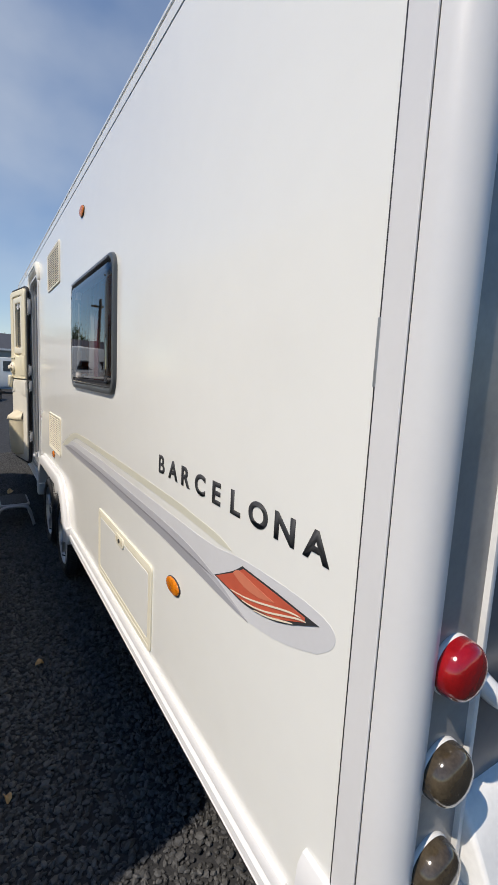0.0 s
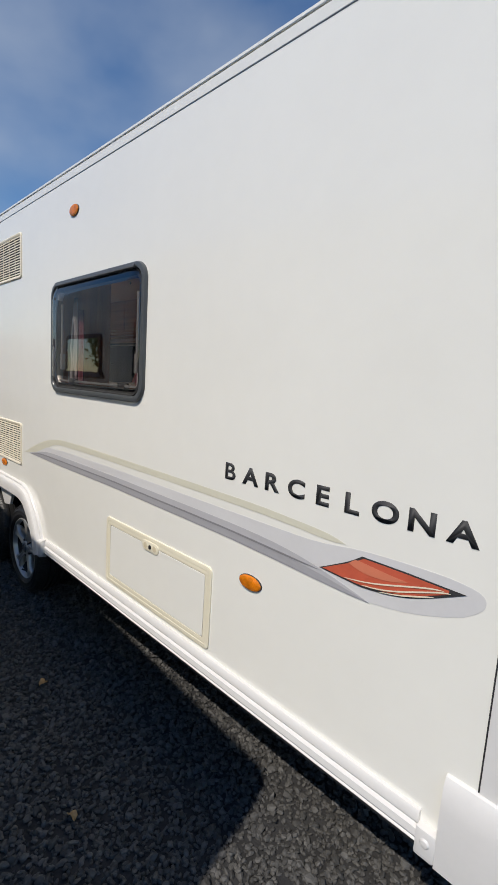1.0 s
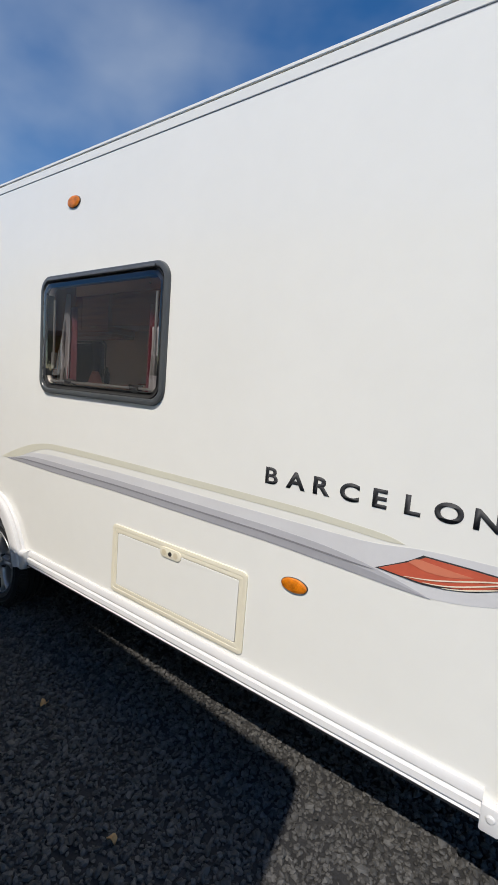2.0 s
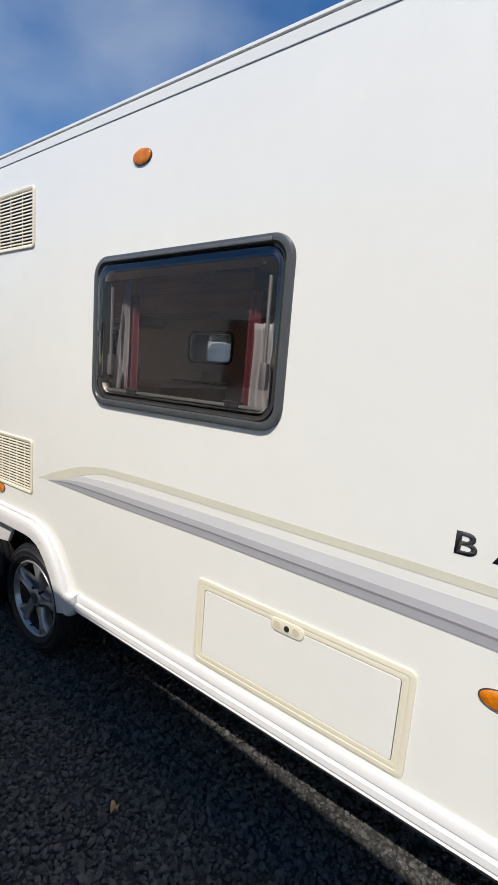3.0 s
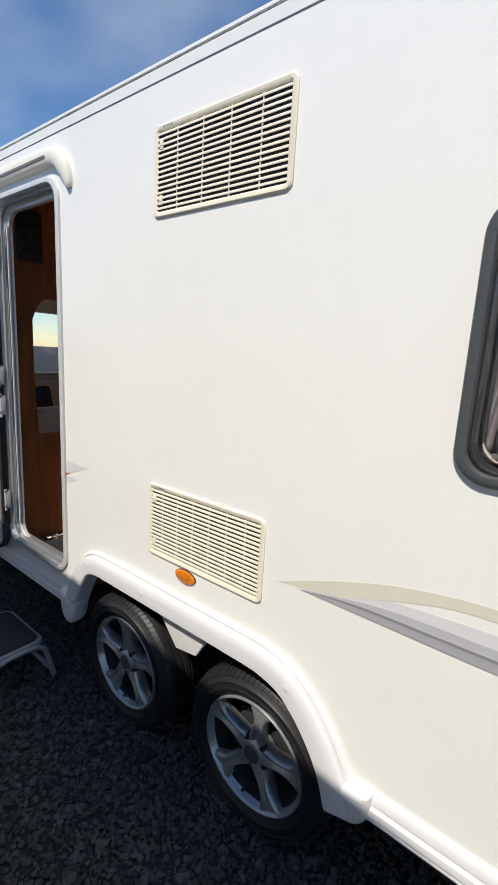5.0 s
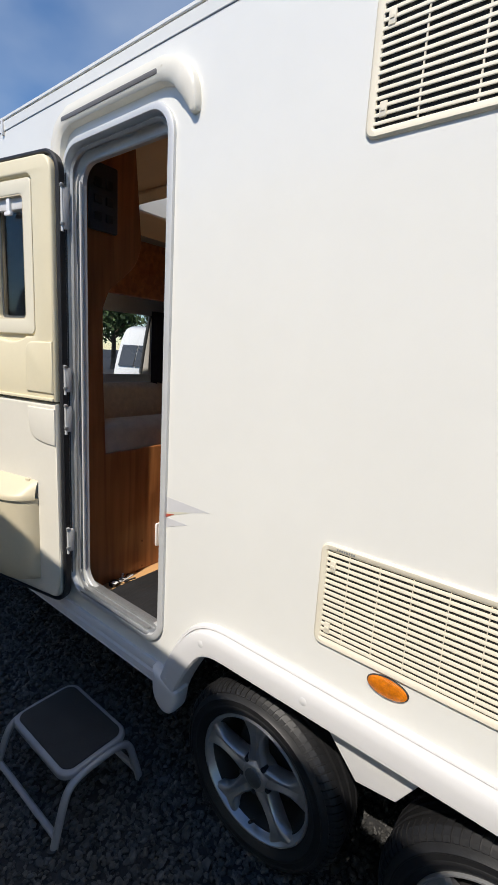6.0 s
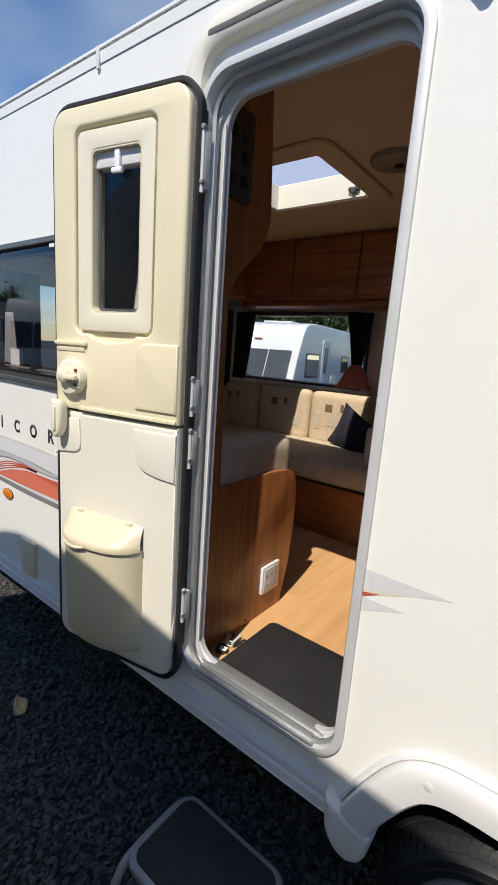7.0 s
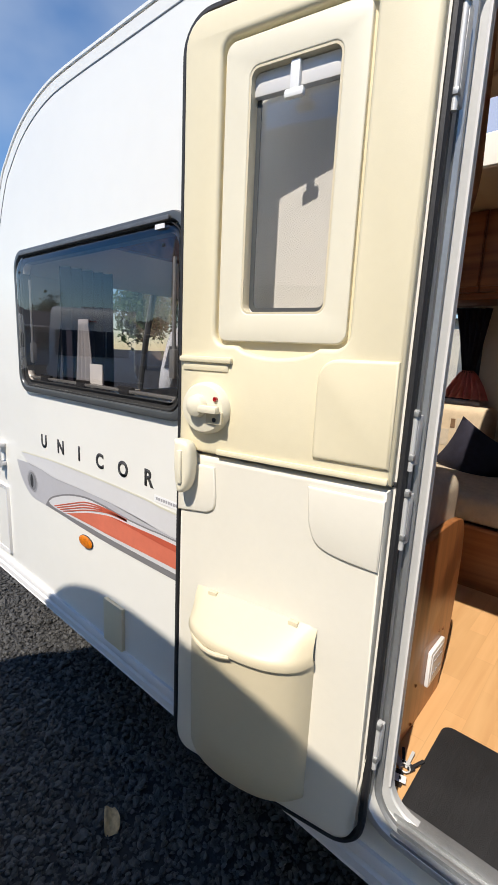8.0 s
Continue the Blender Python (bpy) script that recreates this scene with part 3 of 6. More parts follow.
part("skirt_rail", along_y(SKIRT, 1.195, 3.405), WHITE_TRIM, caravan, "white ribbed skirt rail")
part("skirt_rail", along_y([(x, z if z > 0.42 else z + 0.002) for x, z in SKIRT], 4.875, 7.51), WHITE_TRIM, caravan, "white ribbed skirt rail")
part("skirt_lip", along_y([(W - 0.0165, 0.3738), (W - 0.0165, 0.369), (W + 0.02, 0.369), (W + 0.02, 0.3738)], 1.2, 3.4), BLACK, caravan)
part("skirt_end_cap", box_bm(W - 0.024, 1.148, 0.352, W + 0.01, 1.197, 0.425, 0.008), WHITE_TRIM, caravan)
part("rivet", lathe_bm([(W - 0.029, 0.0), (W - 0.028, 0.008), (W - 0.024, 0.012), (W - 0.02, 0.012)], 16, "x", (0, 1.172, 0.395)), WHITE_TRIM, caravan)

# wheel arch moulding
arch_line = smooth_path([(4.836, 0.345), (4.818, 0.42), (4.792, 0.48), (4.76, 0.54), (4.728, 0.592), (4.69, 0.634), (4.64, 0.659), (4.58, 0.666), (4.48, 0.666), (4.16, 0.666), (3.84, 0.666), (3.75, 0.661), (3.67, 0.637), (3.612, 0.592), (3.562, 0.535), (3.522, 0.475), (3.492, 0.41), (3.472, 0.345)], 4)
part("wheel_arch", sweep_bm(arch_line, [(0.032, W + 0.01), (0.032, W - 0.022), (0.029, W - 0.032), (0.023, W - 0.036), (0.0, W - 0.038), (-0.030, W - 0.0385), (-0.040, W - 0.0375), (-0.046, W - 0.031), (-0.046, W + 0.04), (-0.040, W + 0.04), (-0.034, W - 0.022), (0.02, W - 0.012)][::-1], False), WHITE_TRIM, caravan, "white wheel arch moulding")
part("arch_bead", sweep_bm(arch_line, [(0.0335, W + 0.001), (0.0335, W - 0.011), (0.036, W - 0.014), (0.042, W - 0.012), (0.046, W - 0.006), (0.047, W + 0.001)], False), WHITE_TRIM, caravan)
foot = smooth_path([(4.884, 0.455), (4.882, 0.40), (4.876, 0.36), (4.852, 0.325), (4.818, 0.311), (4.790, 0.320), (4.770, 0.350), (4.757, 0.42)], 3)
for mirror in (False, True):
    shape = [(8.275 - y, 0.455 + (z - 0.455) * 0.86) for y, z in foot[::-1]] if mirror else foot
    part("arch_foot", plate_bm(shape[::-1], (), 0.070, 0.018, "yz", W - 0.033 if mirror else W - 0.0405), WHITE_TRIM, caravan, "white tapered arch end moulding")
for y, z in ((3.495, 0.42), (3.66, 0.627), (4.30, 0.662), (4.66, 0.648), (4.812, 0.440)):
    part("plug", lathe_bm([(W - 0.0385, 0.0), (W - 0.0385, 0.010), (W - 0.0375, 0.0118), (W - 0.030, 0.012)], 18, "x", (0, y, z)), WHITE_TRIM, caravan)
part("hanger_plate", plate_bm([(4.30, 0.64), (3.98, 0.64), (4.06, 0.50), (4.16, 0.485)][::-1], (), 0.02, 0.003, "yz", W + 0.01), WHITE_TRIM, caravan, "white plate between the wheels")


# ---- wheels ----
def wheel(y, z, turn):
    """Five-spoke alloy wheel; the rim carries its tyre, spokes and cap."""
    c = (W + 0.010, y, z)
    R = 0.195
    rim = part("wheel", lathe_bm([(0.002, R), (-0.003, R - 0.003), (-0.003, R - 0.007), (0.002, R - 0.011), (0.012, R - 0.013), (0.022, R - 0.018), (0.022, R)], 56, "x", c, closed=True), ALLOY, caravan, "grey five-spoke alloy wheel")
    part("barrel", lathe_bm([(0.023, R - 0.010), (0.023, R - 0.020), (0.06, R - 0.032), (0.15, R - 0.036), (0.15, R - 0.010)], 56, "x", c, closed=True), DARK, rim, "dark inner barrel")
    T = 0.282
    tread = lathe_bm([(0.03, R - 0.012), (0.004, R - 0.002), (-0.006, R + 0.012), (-0.0095, R + 0.022), (-0.0112, R + 0.024), (-0.0112, R + 0.030), (-0.0098, R + 0.032), (-0.010, R + 0.045), (-0.0115, R + 0.047), (-0.0115, R + 0.050), (-0.009, R + 0.052), (-0.004, T - 0.028), (0.000, T - 0.022), (0.007, T - 0.012), (0.022, T - 0.003), (0.04, T), (0.05, T), (0.052, T - 0.007), (0.058, T - 0.007), (0.06, T), (0.08, T), (0.082, T - 0.007), (0.088, T - 0.007), (0.09, T), (0.112, T), (0.114, T - 0.007), (0.12, T - 0.007), (0.122, T), (0.14, T - 0.003), (0.162, T - 0.02), (0.17, R + 0.03), (0.16, R - 0.012)], 240, "x", c, closed=True)
    tyre = part("tyre", tread, TYRE, rim, "black road tyre with worn tread")
    bm = bmesh.new()
    edge = [(-0.001, T - 0.0235), (0.006, T - 0.013), (0.021, T - 0.004), (0.038, T - 0.0005)]
    for k in range(84):
        a0, a1 = 2 * math.pi * k / 84, 2 * math.pi * (k + 0.74) / 84
        grid_ = []
        for lift in (0.0035, -0.003):
            grid_.append([[bm.verts.new((c[0] + x - lift * 0.6, y + (r + lift) * math.cos(a + 1.2 * x), z + (r + lift) * math.sin(a + 1.2 * x))) for x, r in edge] for a in (a0, a1)])
        top, low_ = grid_
        for s_ in range(3):
            bm.faces.new((top[0][s_], top[0][s_ + 1], top[1][s_ + 1], top[1][s_]))
            for e_ in (0, 1):
                bm.faces.new((top[e_][s_], top[e_][s_ + 1], low_[e_][s_ + 1], low_[e_][s_]))
        for s_ in (0, 3):
            bm.faces.new((top[0][s_], top[1][s_], low_[1][s_], low_[0][s_]))
    part("tread", bm, TYRE, tyre, "ribbed shoulder tread", False)
    for k in range(5):
        b = bmesh.new()
        rows = []
        for r, wdt, d, th in ((0.024, 0.030, 0.012, 0.03), (0.045, 0.031, 0.011, 0.03), (0.062, 0.027, 0.010, 0.03), (0.085, 0.0215, 0.009, 0.03), (0.110, 0.0195, 0.007, 0.03), (0.135, 0.0215, 0.005, 0.028), (0.155, 0.030, 0.003, 0.024), (0.170, 0.041, 0.002, 0.022), (0.184, 0.056, 0.003, 0.02)):
            rows.append([b.verts.new(pt) for pt in ((d + 0.026, -wdt * 1.10, r), (d + 0.007, -wdt, r), (d + 0.001, -wdt * 0.80, r), (d, -wdt * 0.62, r), (d + 0.008, 0, r), (d, wdt * 0.62, r), (d + 0.001, wdt * 0.80, r), (d + 0.007, wdt, r), (d + 0.026, wdt * 1.10, r), (d + 0.024 + th, wdt * 0.6, r), (d + 0.024 + th, -wdt * 0.6, r))])
        for s_, t_ in zip(rows, rows[1:]):
            for j in range(11):
                b.faces.new((s_[j], s_[(j + 1) % 11], t_[(j + 1) % 11], t_[j]))
        b.faces.new(rows[0])
        b.faces.new(rows[-1])
        bmesh.ops.transform(b, matrix=Matrix.Translation(c) @ Matrix.Rotation(radians(turn + 72 * k), 4, "X"), verts=b.verts[:])
        part("spoke", b, ALLOY, rim)
        a = radians(turn + 36 + 72 * k)
        part("wheel_bolt", lathe_bm([(0.010, 0.0), (0.010, 0.008), (0.03, 0.010)], 10, "x", (c[0], c[1] - 0.052 * math.sin(a), c[2] + 0.052 * math.cos(a))), BLACK, rim)
    part("hub", lathe_bm([(0.006, 0.0), (0.006, 0.036), (0.009, 0.041), (0.016, 0.046), (0.024, 0.060), (0.06, 0.064)], 36, "x", c), ALLOY, rim)
    part("hub_cap", lathe_bm([(-0.001, 0.0), (0.000, 0.022), (0.003, 0.029), (0.01, 0.031)], 28, "x", c), FRAME, rim)
    part("brake_drum", lathe_bm([(0.075, 0.0), (0.075, 0.11), (0.085, 0.118), (0.14, 0.12)], 36, "x", c), DARK, rim)
    part("valve", tube_bm([(c[0] + 0.02, y - 0.165 * math.sin(radians(turn + 180)), z + 0.165 * math.cos(radians(turn + 180))), (c[0] - 0.004, y - 0.15 * math.sin(radians(turn + 180)), z + 0.15 * math.cos(radians(turn + 180)))], 0.005, 8), BLACK, rim)


wheel(3.800, 0.272, 8)
wheel(4.470, 0.262, -2)


# ---- windows on this side ----
def side_window(r, catches):
    y0, z0, y1, z1 = r
    fr = part("window", sweep_bm(rrect(*r, 0.075, 9), [(-0.052, W + 0.03), (-0.052, W - 0.002), (-0.028, W - 0.002), (-0.026, W - 0.012), (-0.022, W - 0.016), (-0.010, W - 0.017), (-0.003, W - 0.014), (0.0, W - 0.007), (0.0, W + 0.001)][::-1]), FRAME, caravan, "dark grey rounded window surround")
    # the pane bulges out a little and has rounded shoulders
    rings = []
    bm = bmesh.new()
    for d, x in ((0.029, W - 0.006), (0.031, W - 0.013), (0.036, W - 0.019), (0.046, W - 0.0235), (0.062, W - 0.026), (0.10, W - 0.027)):
        rings.append([bm.verts.new((x, a, b)) for a, b in inset(r, d, 0.06)])
    for a, b in zip(rings, rings[1:]):
        for k in range(len(a)):
            bm.faces.new((a[k], a[(k + 1) % len(a)], b[(k + 1) % len(a)], b[k]))
    bm.faces.new(rings[-1])
    pane = part("pane", bm, GLASS, fr, "smoked acrylic pane")
    pane.visible_shadow = False
    part("inner_rim", sweep_bm(inset(r, 0.050, 0.045), [(0.0, W - 0.002), (0.0, W + 0.03), (0.008, W + 0.03), (0.008, W - 0.002)]), FRAME, fr)
    part("seal", sweep_bm(inset(r, 0.0275, 0.066), [(-0.0015, W - 0.010), (-0.0015, W - 0.004), (0.0015, W - 0.004), (0.0015, W - 0.010)]), BLACK, fr, "black rubber seal")
    part("top_hinge", box_bm(W - 0.0245, y0 + 0.07, z1 - 0.026, W - 0.016, y1 - 0.07, z1 - 0.014, 0.003), ALU_DARK, fr, "grey hinge strip")
    part("sill_rail", box_bm(W + 0.004, y0 + 0.07, z0 + 0.058, W + 0.022, y1 - 0.07, z0 + 0.068, 0.003), ALU_GREY, fr, "grey inner sill bar")
    for y in catches:
        part("catch", merge(box_bm(W + 0.0, y - 0.028, z0 + 0.052, W + 0.03, y + 0.028, z0 + 0.070, 0.006), box_bm(W + 0.005, y - 0.040, z0 + 0.068, W + 0.02, y + 0.04, z0 + 0.077, 0.004)), BLACK, fr, "black window catch")
    for y in (y0 + 0.085, y1 - 0.085):
        part("stay", merge(tube_bm([(W + 0.012, y, z0 + 0.16), (W + 0.012, y, z1 - 0.11)], 0.006, 8), box_bm(W + 0.004, y - 0.012, z0 + 0.12, W + 0.024, y + 0.012, z0 + 0.2, 0.004)), ALU_GREY, fr)
        part("screw", lathe_bm([(W - 0.0295, 0.0), (W - 0.029, 0.004), (W - 0.026, 0.005)], 10, "x", (0, y, z1 - 0.088)), BLACK, fr)
    return fr


side_window(WIN_REAR, (2.62, 3.10))
front_win = side_window(WIN_FRONT, (6.35, 6.62, 6.9))
part("sticker", box_bm(W - 0.0285, 6.11, 1.826, W - 0.0275, 6.15, 1.838), WHITE_PLASTIC, front_win, "small white sticker", False)


# ---- vents, lamps, hatch ----
def fridge_vent(y0, z0, y1, z1, slats, open_=0.15, top_=0.24, dividers=4):
    fr = part("fridge_vent", sweep_bm(rrect(y0, z0, y1, z1, 0.022, 5), [(-0.019, W + 0.002), (-0.018, W - 0.004), (-0.013, W - 0.0075), (-0.004, W - 0.0075), (0.0, W - 0.004), (0.0, W + 0.001)][::-1]), IVORY, caravan, "ivory louvred fridge vent")
    # black sheet on the wall stands in for the shade between the slats
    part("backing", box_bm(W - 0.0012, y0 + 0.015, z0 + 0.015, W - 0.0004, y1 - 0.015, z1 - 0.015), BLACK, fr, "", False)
    a, b = z0 + 0.019, z1 - 0.019
    step = (b - a) / slats
    bm = along_y([(W - 0.0014, step * 0.05), (W - 0.0050, -step * open_), (W - 0.0060, -step * open_ + step * 0.08), (W - 0.0060, step * 0.12), (W - 0.0050, step * top_), (W - 0.0014, step * (top_ + 0.04))], y0 + 0.017, y1 - 0.017)
    first = part("slat", bm, IVORY, fr)
    first.location.z = a + step * 0.5
    for k in range(1, slats):
        o = first.copy()
        scene.collection.objects.link(o)
        o.location.z = a + step * (k + 0.5)
    for k in range(1, dividers + 1):
        y = y0 + (y1 - y0) * k / (dividers + 1)
        part("divider", box_bm(W - 0.0050, y - 0.006 / dividers, a, W - 0.001, y + 0.006 / dividers, b), IVORY, fr, "", False)
    for z in (z0 + 0.05, z1 - 0.055):
        part("slider", merge(box_bm(W - 0.0080, y1 - 0.042, z - 0.014, W - 0.002, y1 - 0.027, z + 0.014, 0.002), box_bm(W - 0.0095, y1 - 0.039, z - 0.004, W - 0.006, y1 - 0.03, z + 0.003, 0.001)), IVORY, fr, "white sliding catch")
    part("maker_mark", merge(*[box_bm(W - 0.0079, y1 - 0.045 - 0.006 * k, z1 - 0.0125, W - 0.0060, y1 - 0.041 - 0.006 * k, z1 - 0.007) for k in range(8)]), ALU_GREY, fr, "", False)
    return fr


fridge_vent(3.777, 1.948, 4.300, 2.209, 15, 0.24, 0.27)
fridge_vent(3.788, 0.818, 4.306, 1.084, 16, 0.22, 0.27, 6)


def marker_lamp(y, z, ry=0.048, rz=0.024):
    base = part("marker_lamp", lathe_bm([(W + 0.001, 1.03), (W - 0.003, 1.02), (W - 0.004, 0.97)], 36, "x", (0, y, z), (ry, rz)), BLACK, caravan, "oval amber marker lamp")
    part("lens", lathe_bm([(W - 0.003, 0.98), (W - 0.007, 0.95), (W - 0.0095, 0.82), (W - 0.0105, 0.45), (W - 0.011, 0.0)], 36, "x", (0, y, z), (ry, rz)), AMBER, base, "faceted amber lens")


marker_lamp(3.079, 2.178, 0.047, 0.026)
marker_lamp(1.787, 0.792)
marker_lamp(4.110, 0.789)
marker_lamp(6.600, 0.788)

hatch = part("locker_hatch", plate_bm(rrect(1.968, 0.470, 2.704, 0.775, 0.02, 5), [rrect(1.985, 0.487, 2.687, 0.758, 0.012, 4)], 0.0065, 0.0015, "yz", W - 0.0055), CREAM_MID, caravan, "cream edged side locker hatch, closed")
part("hatch_band", plate_bm(rrect(1.984, 0.486, 2.688, 0.759, 0.012, 4), [rrect(2.0025, 0.5045, 2.6695, 0.7405, 0.008, 4)], 0.005, 0.001, "yz", W - 0.0042), CREAM_MID, hatch)
part("hatch_bed", box_bm(W - 0.0012, 1.99, 0.49, W + 0.001, 2.68, 0.755), FRAME, hatch, "", False)
part("hatch_panel", plate_bm(rrect(2.0045, 0.5065, 2.6675, 0.7385, 0.007, 4), (), 0.004, 0.001, "yz", W - 0.0042), WHITE, hatch, "", False)
lk = part("hatch_lock", plate_bm(rrect(2.285, 0.716, 2.400, 0.758, 0.0205, 6), (), 0.006, 0.002, "yz", W - 0.0085), CREAM_MID, hatch, "cream recessed lock plate")
part("button", lathe_bm([(W - 0.0125, 0.0), (W - 0.012, 0.008), (W - 0.008, 0.009)], 16, "x", (0, 2.342, 0.737)), BLACK, lk)
# flat darker discs: the shade of the finger holes put in as colour
for y in (2.312, 2.376):
    part("finger_hole", lathe_bm([(W - 0.0091, 0.0), (W - 0.0091, 0.012), (W - 0.008, 0.013)], 16, "x", (0, y, 0.737)), TAN, lk)


# ---- stripes and lettering ----
def decal(name, pts, mat, layer, label="", parent=None):
    return part(name, plate_bm(pts, (), 0.0006, 0, "yz", W - 0.0007 * layer), mat, parent or caravan, label, False)


decal("stripe", smooth_path([(3.735, 0.915), (3.58, 0.975), (3.413, 1.026), (3.27, 1.05), (3.134, 1.057), (2.8, 1.058), (1.9, 1.049), (1.65, 1.040), (1.52, 1.031), (1.46, 1.017)], 5) + smooth_path([(1.46, 1.017), (1.52, 1.013), (1.65, 1.019), (1.9, 1.025), (2.8, 1.030), (3.13, 1.028), (3.27, 1.022), (3.40, 0.99), (3.56, 0.94), (3.735, 0.915)], 5)[1:-1], STRIPE_CREAM, 1.4, "pale olive stripe")


def even(knots, y0, y1, steps=60, soften=4):
    """A softly rounded line through a few (y, z) knots."""
    ky, kz = [k[0] for k in sorted(knots)], [k[1] for k in sorted(knots)]
    yy = np.linspace(y0, y1, steps)
    zz = np.interp(yy, ky, kz)
    for _ in range(soften):
        zz[1:-1] = (zz[:-2] + 2 * zz[1:-1] + zz[2:]) / 4
    return [(float(a), float(c)) for a, c in zip(yy, zz)]


def stripe_band(low, top, mat, layer, label="", y0=3.62, y1=1.5):
    decal("stripe", even(low, y0, y1) + even(top, y1, y0)[1:-1], mat, layer, label)


LOW = [(3.66, 0.919), (3.2, 0.914), (2.7, 0.917), (1.9, 0.9075), (1.62, 0.8965), (1.45, 0.888), (1.38, 0.889)]
lower = even([(3.66, 0.918), (3.2, 0.912), (2.7, 0.915), (1.9, 0.905), (1.62, 0.894), (1.45, 0.885), (1.32, 0.893), (1.22, 0.915), (1.16, 0.945)], 3.66, 1.16)
wrap = smooth_path([(1.16, 0.945), (1.125, 0.975), (1.122, 1.0), (1.145, 1.014), (1.20, 1.021)], 5)
upper = even([(1.20, 1.021), (1.27, 1.022), (1.42, 1.016), (1.46, 1.010), (1.54, 0.998), (1.62, 0.996), (2.0, 0.998), (2.7, 1.003), (3.2, 1.0), (3.46, 0.984), (3.56, 0.960), (3.66, 0.919)], 1.20, 3.66, 90, 2)
decal("stripe", lower + wrap[1:] + upper[1:-1], STRIPE_PALE, 1, "pale silver stripe")
stripe_band(LOW, [(3.66, 0.9195), (3.58, 0.934), (3.5, 0.952), (3.42, 0.963), (3.3, 0.967), (2.7, 0.968), (1.9, 0.960), (1.7, 0.952), (1.58, 0.937), (1.5, 0.921), (1.38, 0.8895)], STRIPE_MID, 2, "silver stripe", 3.66, 1.38)
stripe_band(LOW, [(3.66, 0.9195), (3.6, 0.928), (3.5, 0.941), (3.2, 0.943), (2.7, 0.945), (1.9, 0.936), (1.62, 0.922), (1.5, 0.910), (1.38, 0.8895)], STRIPE_DARK, 3, "grey stripe", 3.66, 1.38)
stripe_band([(3.62, 0.924), (3.58, 0.929), (3.5, 0.936), (3.2, 0.939), (2.7, 0.941), (1.9, 0.932), (1.62, 0.922), (1.54, 0.9235)], [(3.62, 0.925), (3.58, 0.932), (3.5, 0.943), (3.2, 0.945), (2.7, 0.947), (1.9, 0.938), (1.62, 0.928), (1.54, 0.9245)], material("dark grey stripe vinyl", (0.24, 0.235, 0.25), 0.3, vary=0.06), 4, "dark grey line", 3.62, 1.54)
badge_low = [(1.536, 0.9310), (1.458, 0.9250), (1.387, 0.9230), (1.277, 0.9430), (1.159, 0.9960)]
badge_top = [(1.159, 0.9960), (1.29, 1.0005), (1.411, 1.0015), (1.445, 0.9780), (1.49, 0.9540), (1.536, 0.9310)]
decal("badge", smooth_path(badge_low, 5) + badge_top[1:3] + smooth_path(badge_top[2:], 4)[1:-1], CHAR, 3, "black edged badge")
decal("badge", smooth_path([(1.525, 0.9335), (1.458, 0.9290), (1.387, 0.9280), (1.287, 0.9470), (1.195, 0.9845)], 5) + [(1.195, 0.9935), (1.29, 0.9965), (1.405, 0.9975)] + smooth_path([(1.405, 0.9975), (1.44, 0.9760), (1.485, 0.9535), (1.525, 0.9335)], 4)[1:-1], RED_VINYL, 4, "brick red badge")
decal("badge_sheen", smooth_path([(1.447, 0.9730), (1.40, 0.9610), (1.34, 0.9630), (1.285, 0.9780)], 4) + smooth_path([(1.285, 0.9780), (1.33, 0.9800), (1.39, 0.9850), (1.425, 0.9870), (1.447, 0.9730)], 4)[1:-1], material("orange red vinyl", (0.60, 0.19, 0.11), 0.3, vary=0.1), 5)
for k, pts in enumerate(([(1.455, 0.9300), (1.40, 0.9370), (1.344, 0.9500), (1.246, 0.9790), (1.205, 0.9880)], [(1.405, 0.9280), (1.36, 0.9330), (1.306, 0.9470), (1.221, 0.9780), (1.19, 0.9870)], [(1.356, 0.9280), (1.31, 0.9370), (1.265, 0.9510), (1.225, 0.9660)])):
    line = smooth_path(pts, 5)
    n_ = len(line) - 1
    decal("flash", line + [(y, z + 0.0006 + 0.0046 * (i / n_) ** 0.5 * (1 - (i / n_) ** 5)) for i, (y, z) in list(enumerate(line))[::-1]], STRIPE_PEARL, 6, "cream flash line")

# stripe ends beside the door and on the front part of the side
decal("stripe", [(4.866, 1.054), (4.680, 1.049), (4.866, 1.004)], STRIPE_PALE, 1)
decal("stripe", [(4.866, 1.004), (4.75, 1.032), (4.866, 0.989)], STRIPE_CREAM, 1)
decal("stripe", [(4.866, 0.998), (4.83, 1.005), (4.866, 0.987)], RED_VINYL, 2)
decal("stripe", [(4.866, 0.986), (4.772, 0.985), (4.866, 0.952)], STRIPE_PALE, 1)
FRONT_LOW = smooth_path([(7.205, 0.995), (7.162, 0.920), (7.105, 0.872), (7.050, 0.850), (6.940, 0.846), (6.839, 0.843), (6.613, 0.833), (6.419, 0.829), (6.0, 0.832), (5.6, 0.835)], 5)
decal("stripe", FRONT_LOW + smooth_path([(5.6, 0.955), (6.1, 0.967), (6.252, 0.977), (6.42, 0.986), (6.61, 0.988), (6.83, 0.985), (6.95, 0.995), (7.09, 1.000), (7.205, 0.995)], 5)[:-1], STRIPE_MID, 1, "silver swoosh")
decal("stripe", smooth_path([(7.09, 0.9995), (6.95, 0.9945), (6.83, 0.984), (6.61, 0.987), (6.42, 0.985), (6.1, 0.966), (5.6, 0.954)], 5) + smooth_path([(5.6, 1.035), (6.1, 1.040), (6.252, 1.049), (6.6, 1.053), (6.9, 1.050), (7.145, 1.037)], 5), STRIPE_PALE, 1, "pale silver stripe")
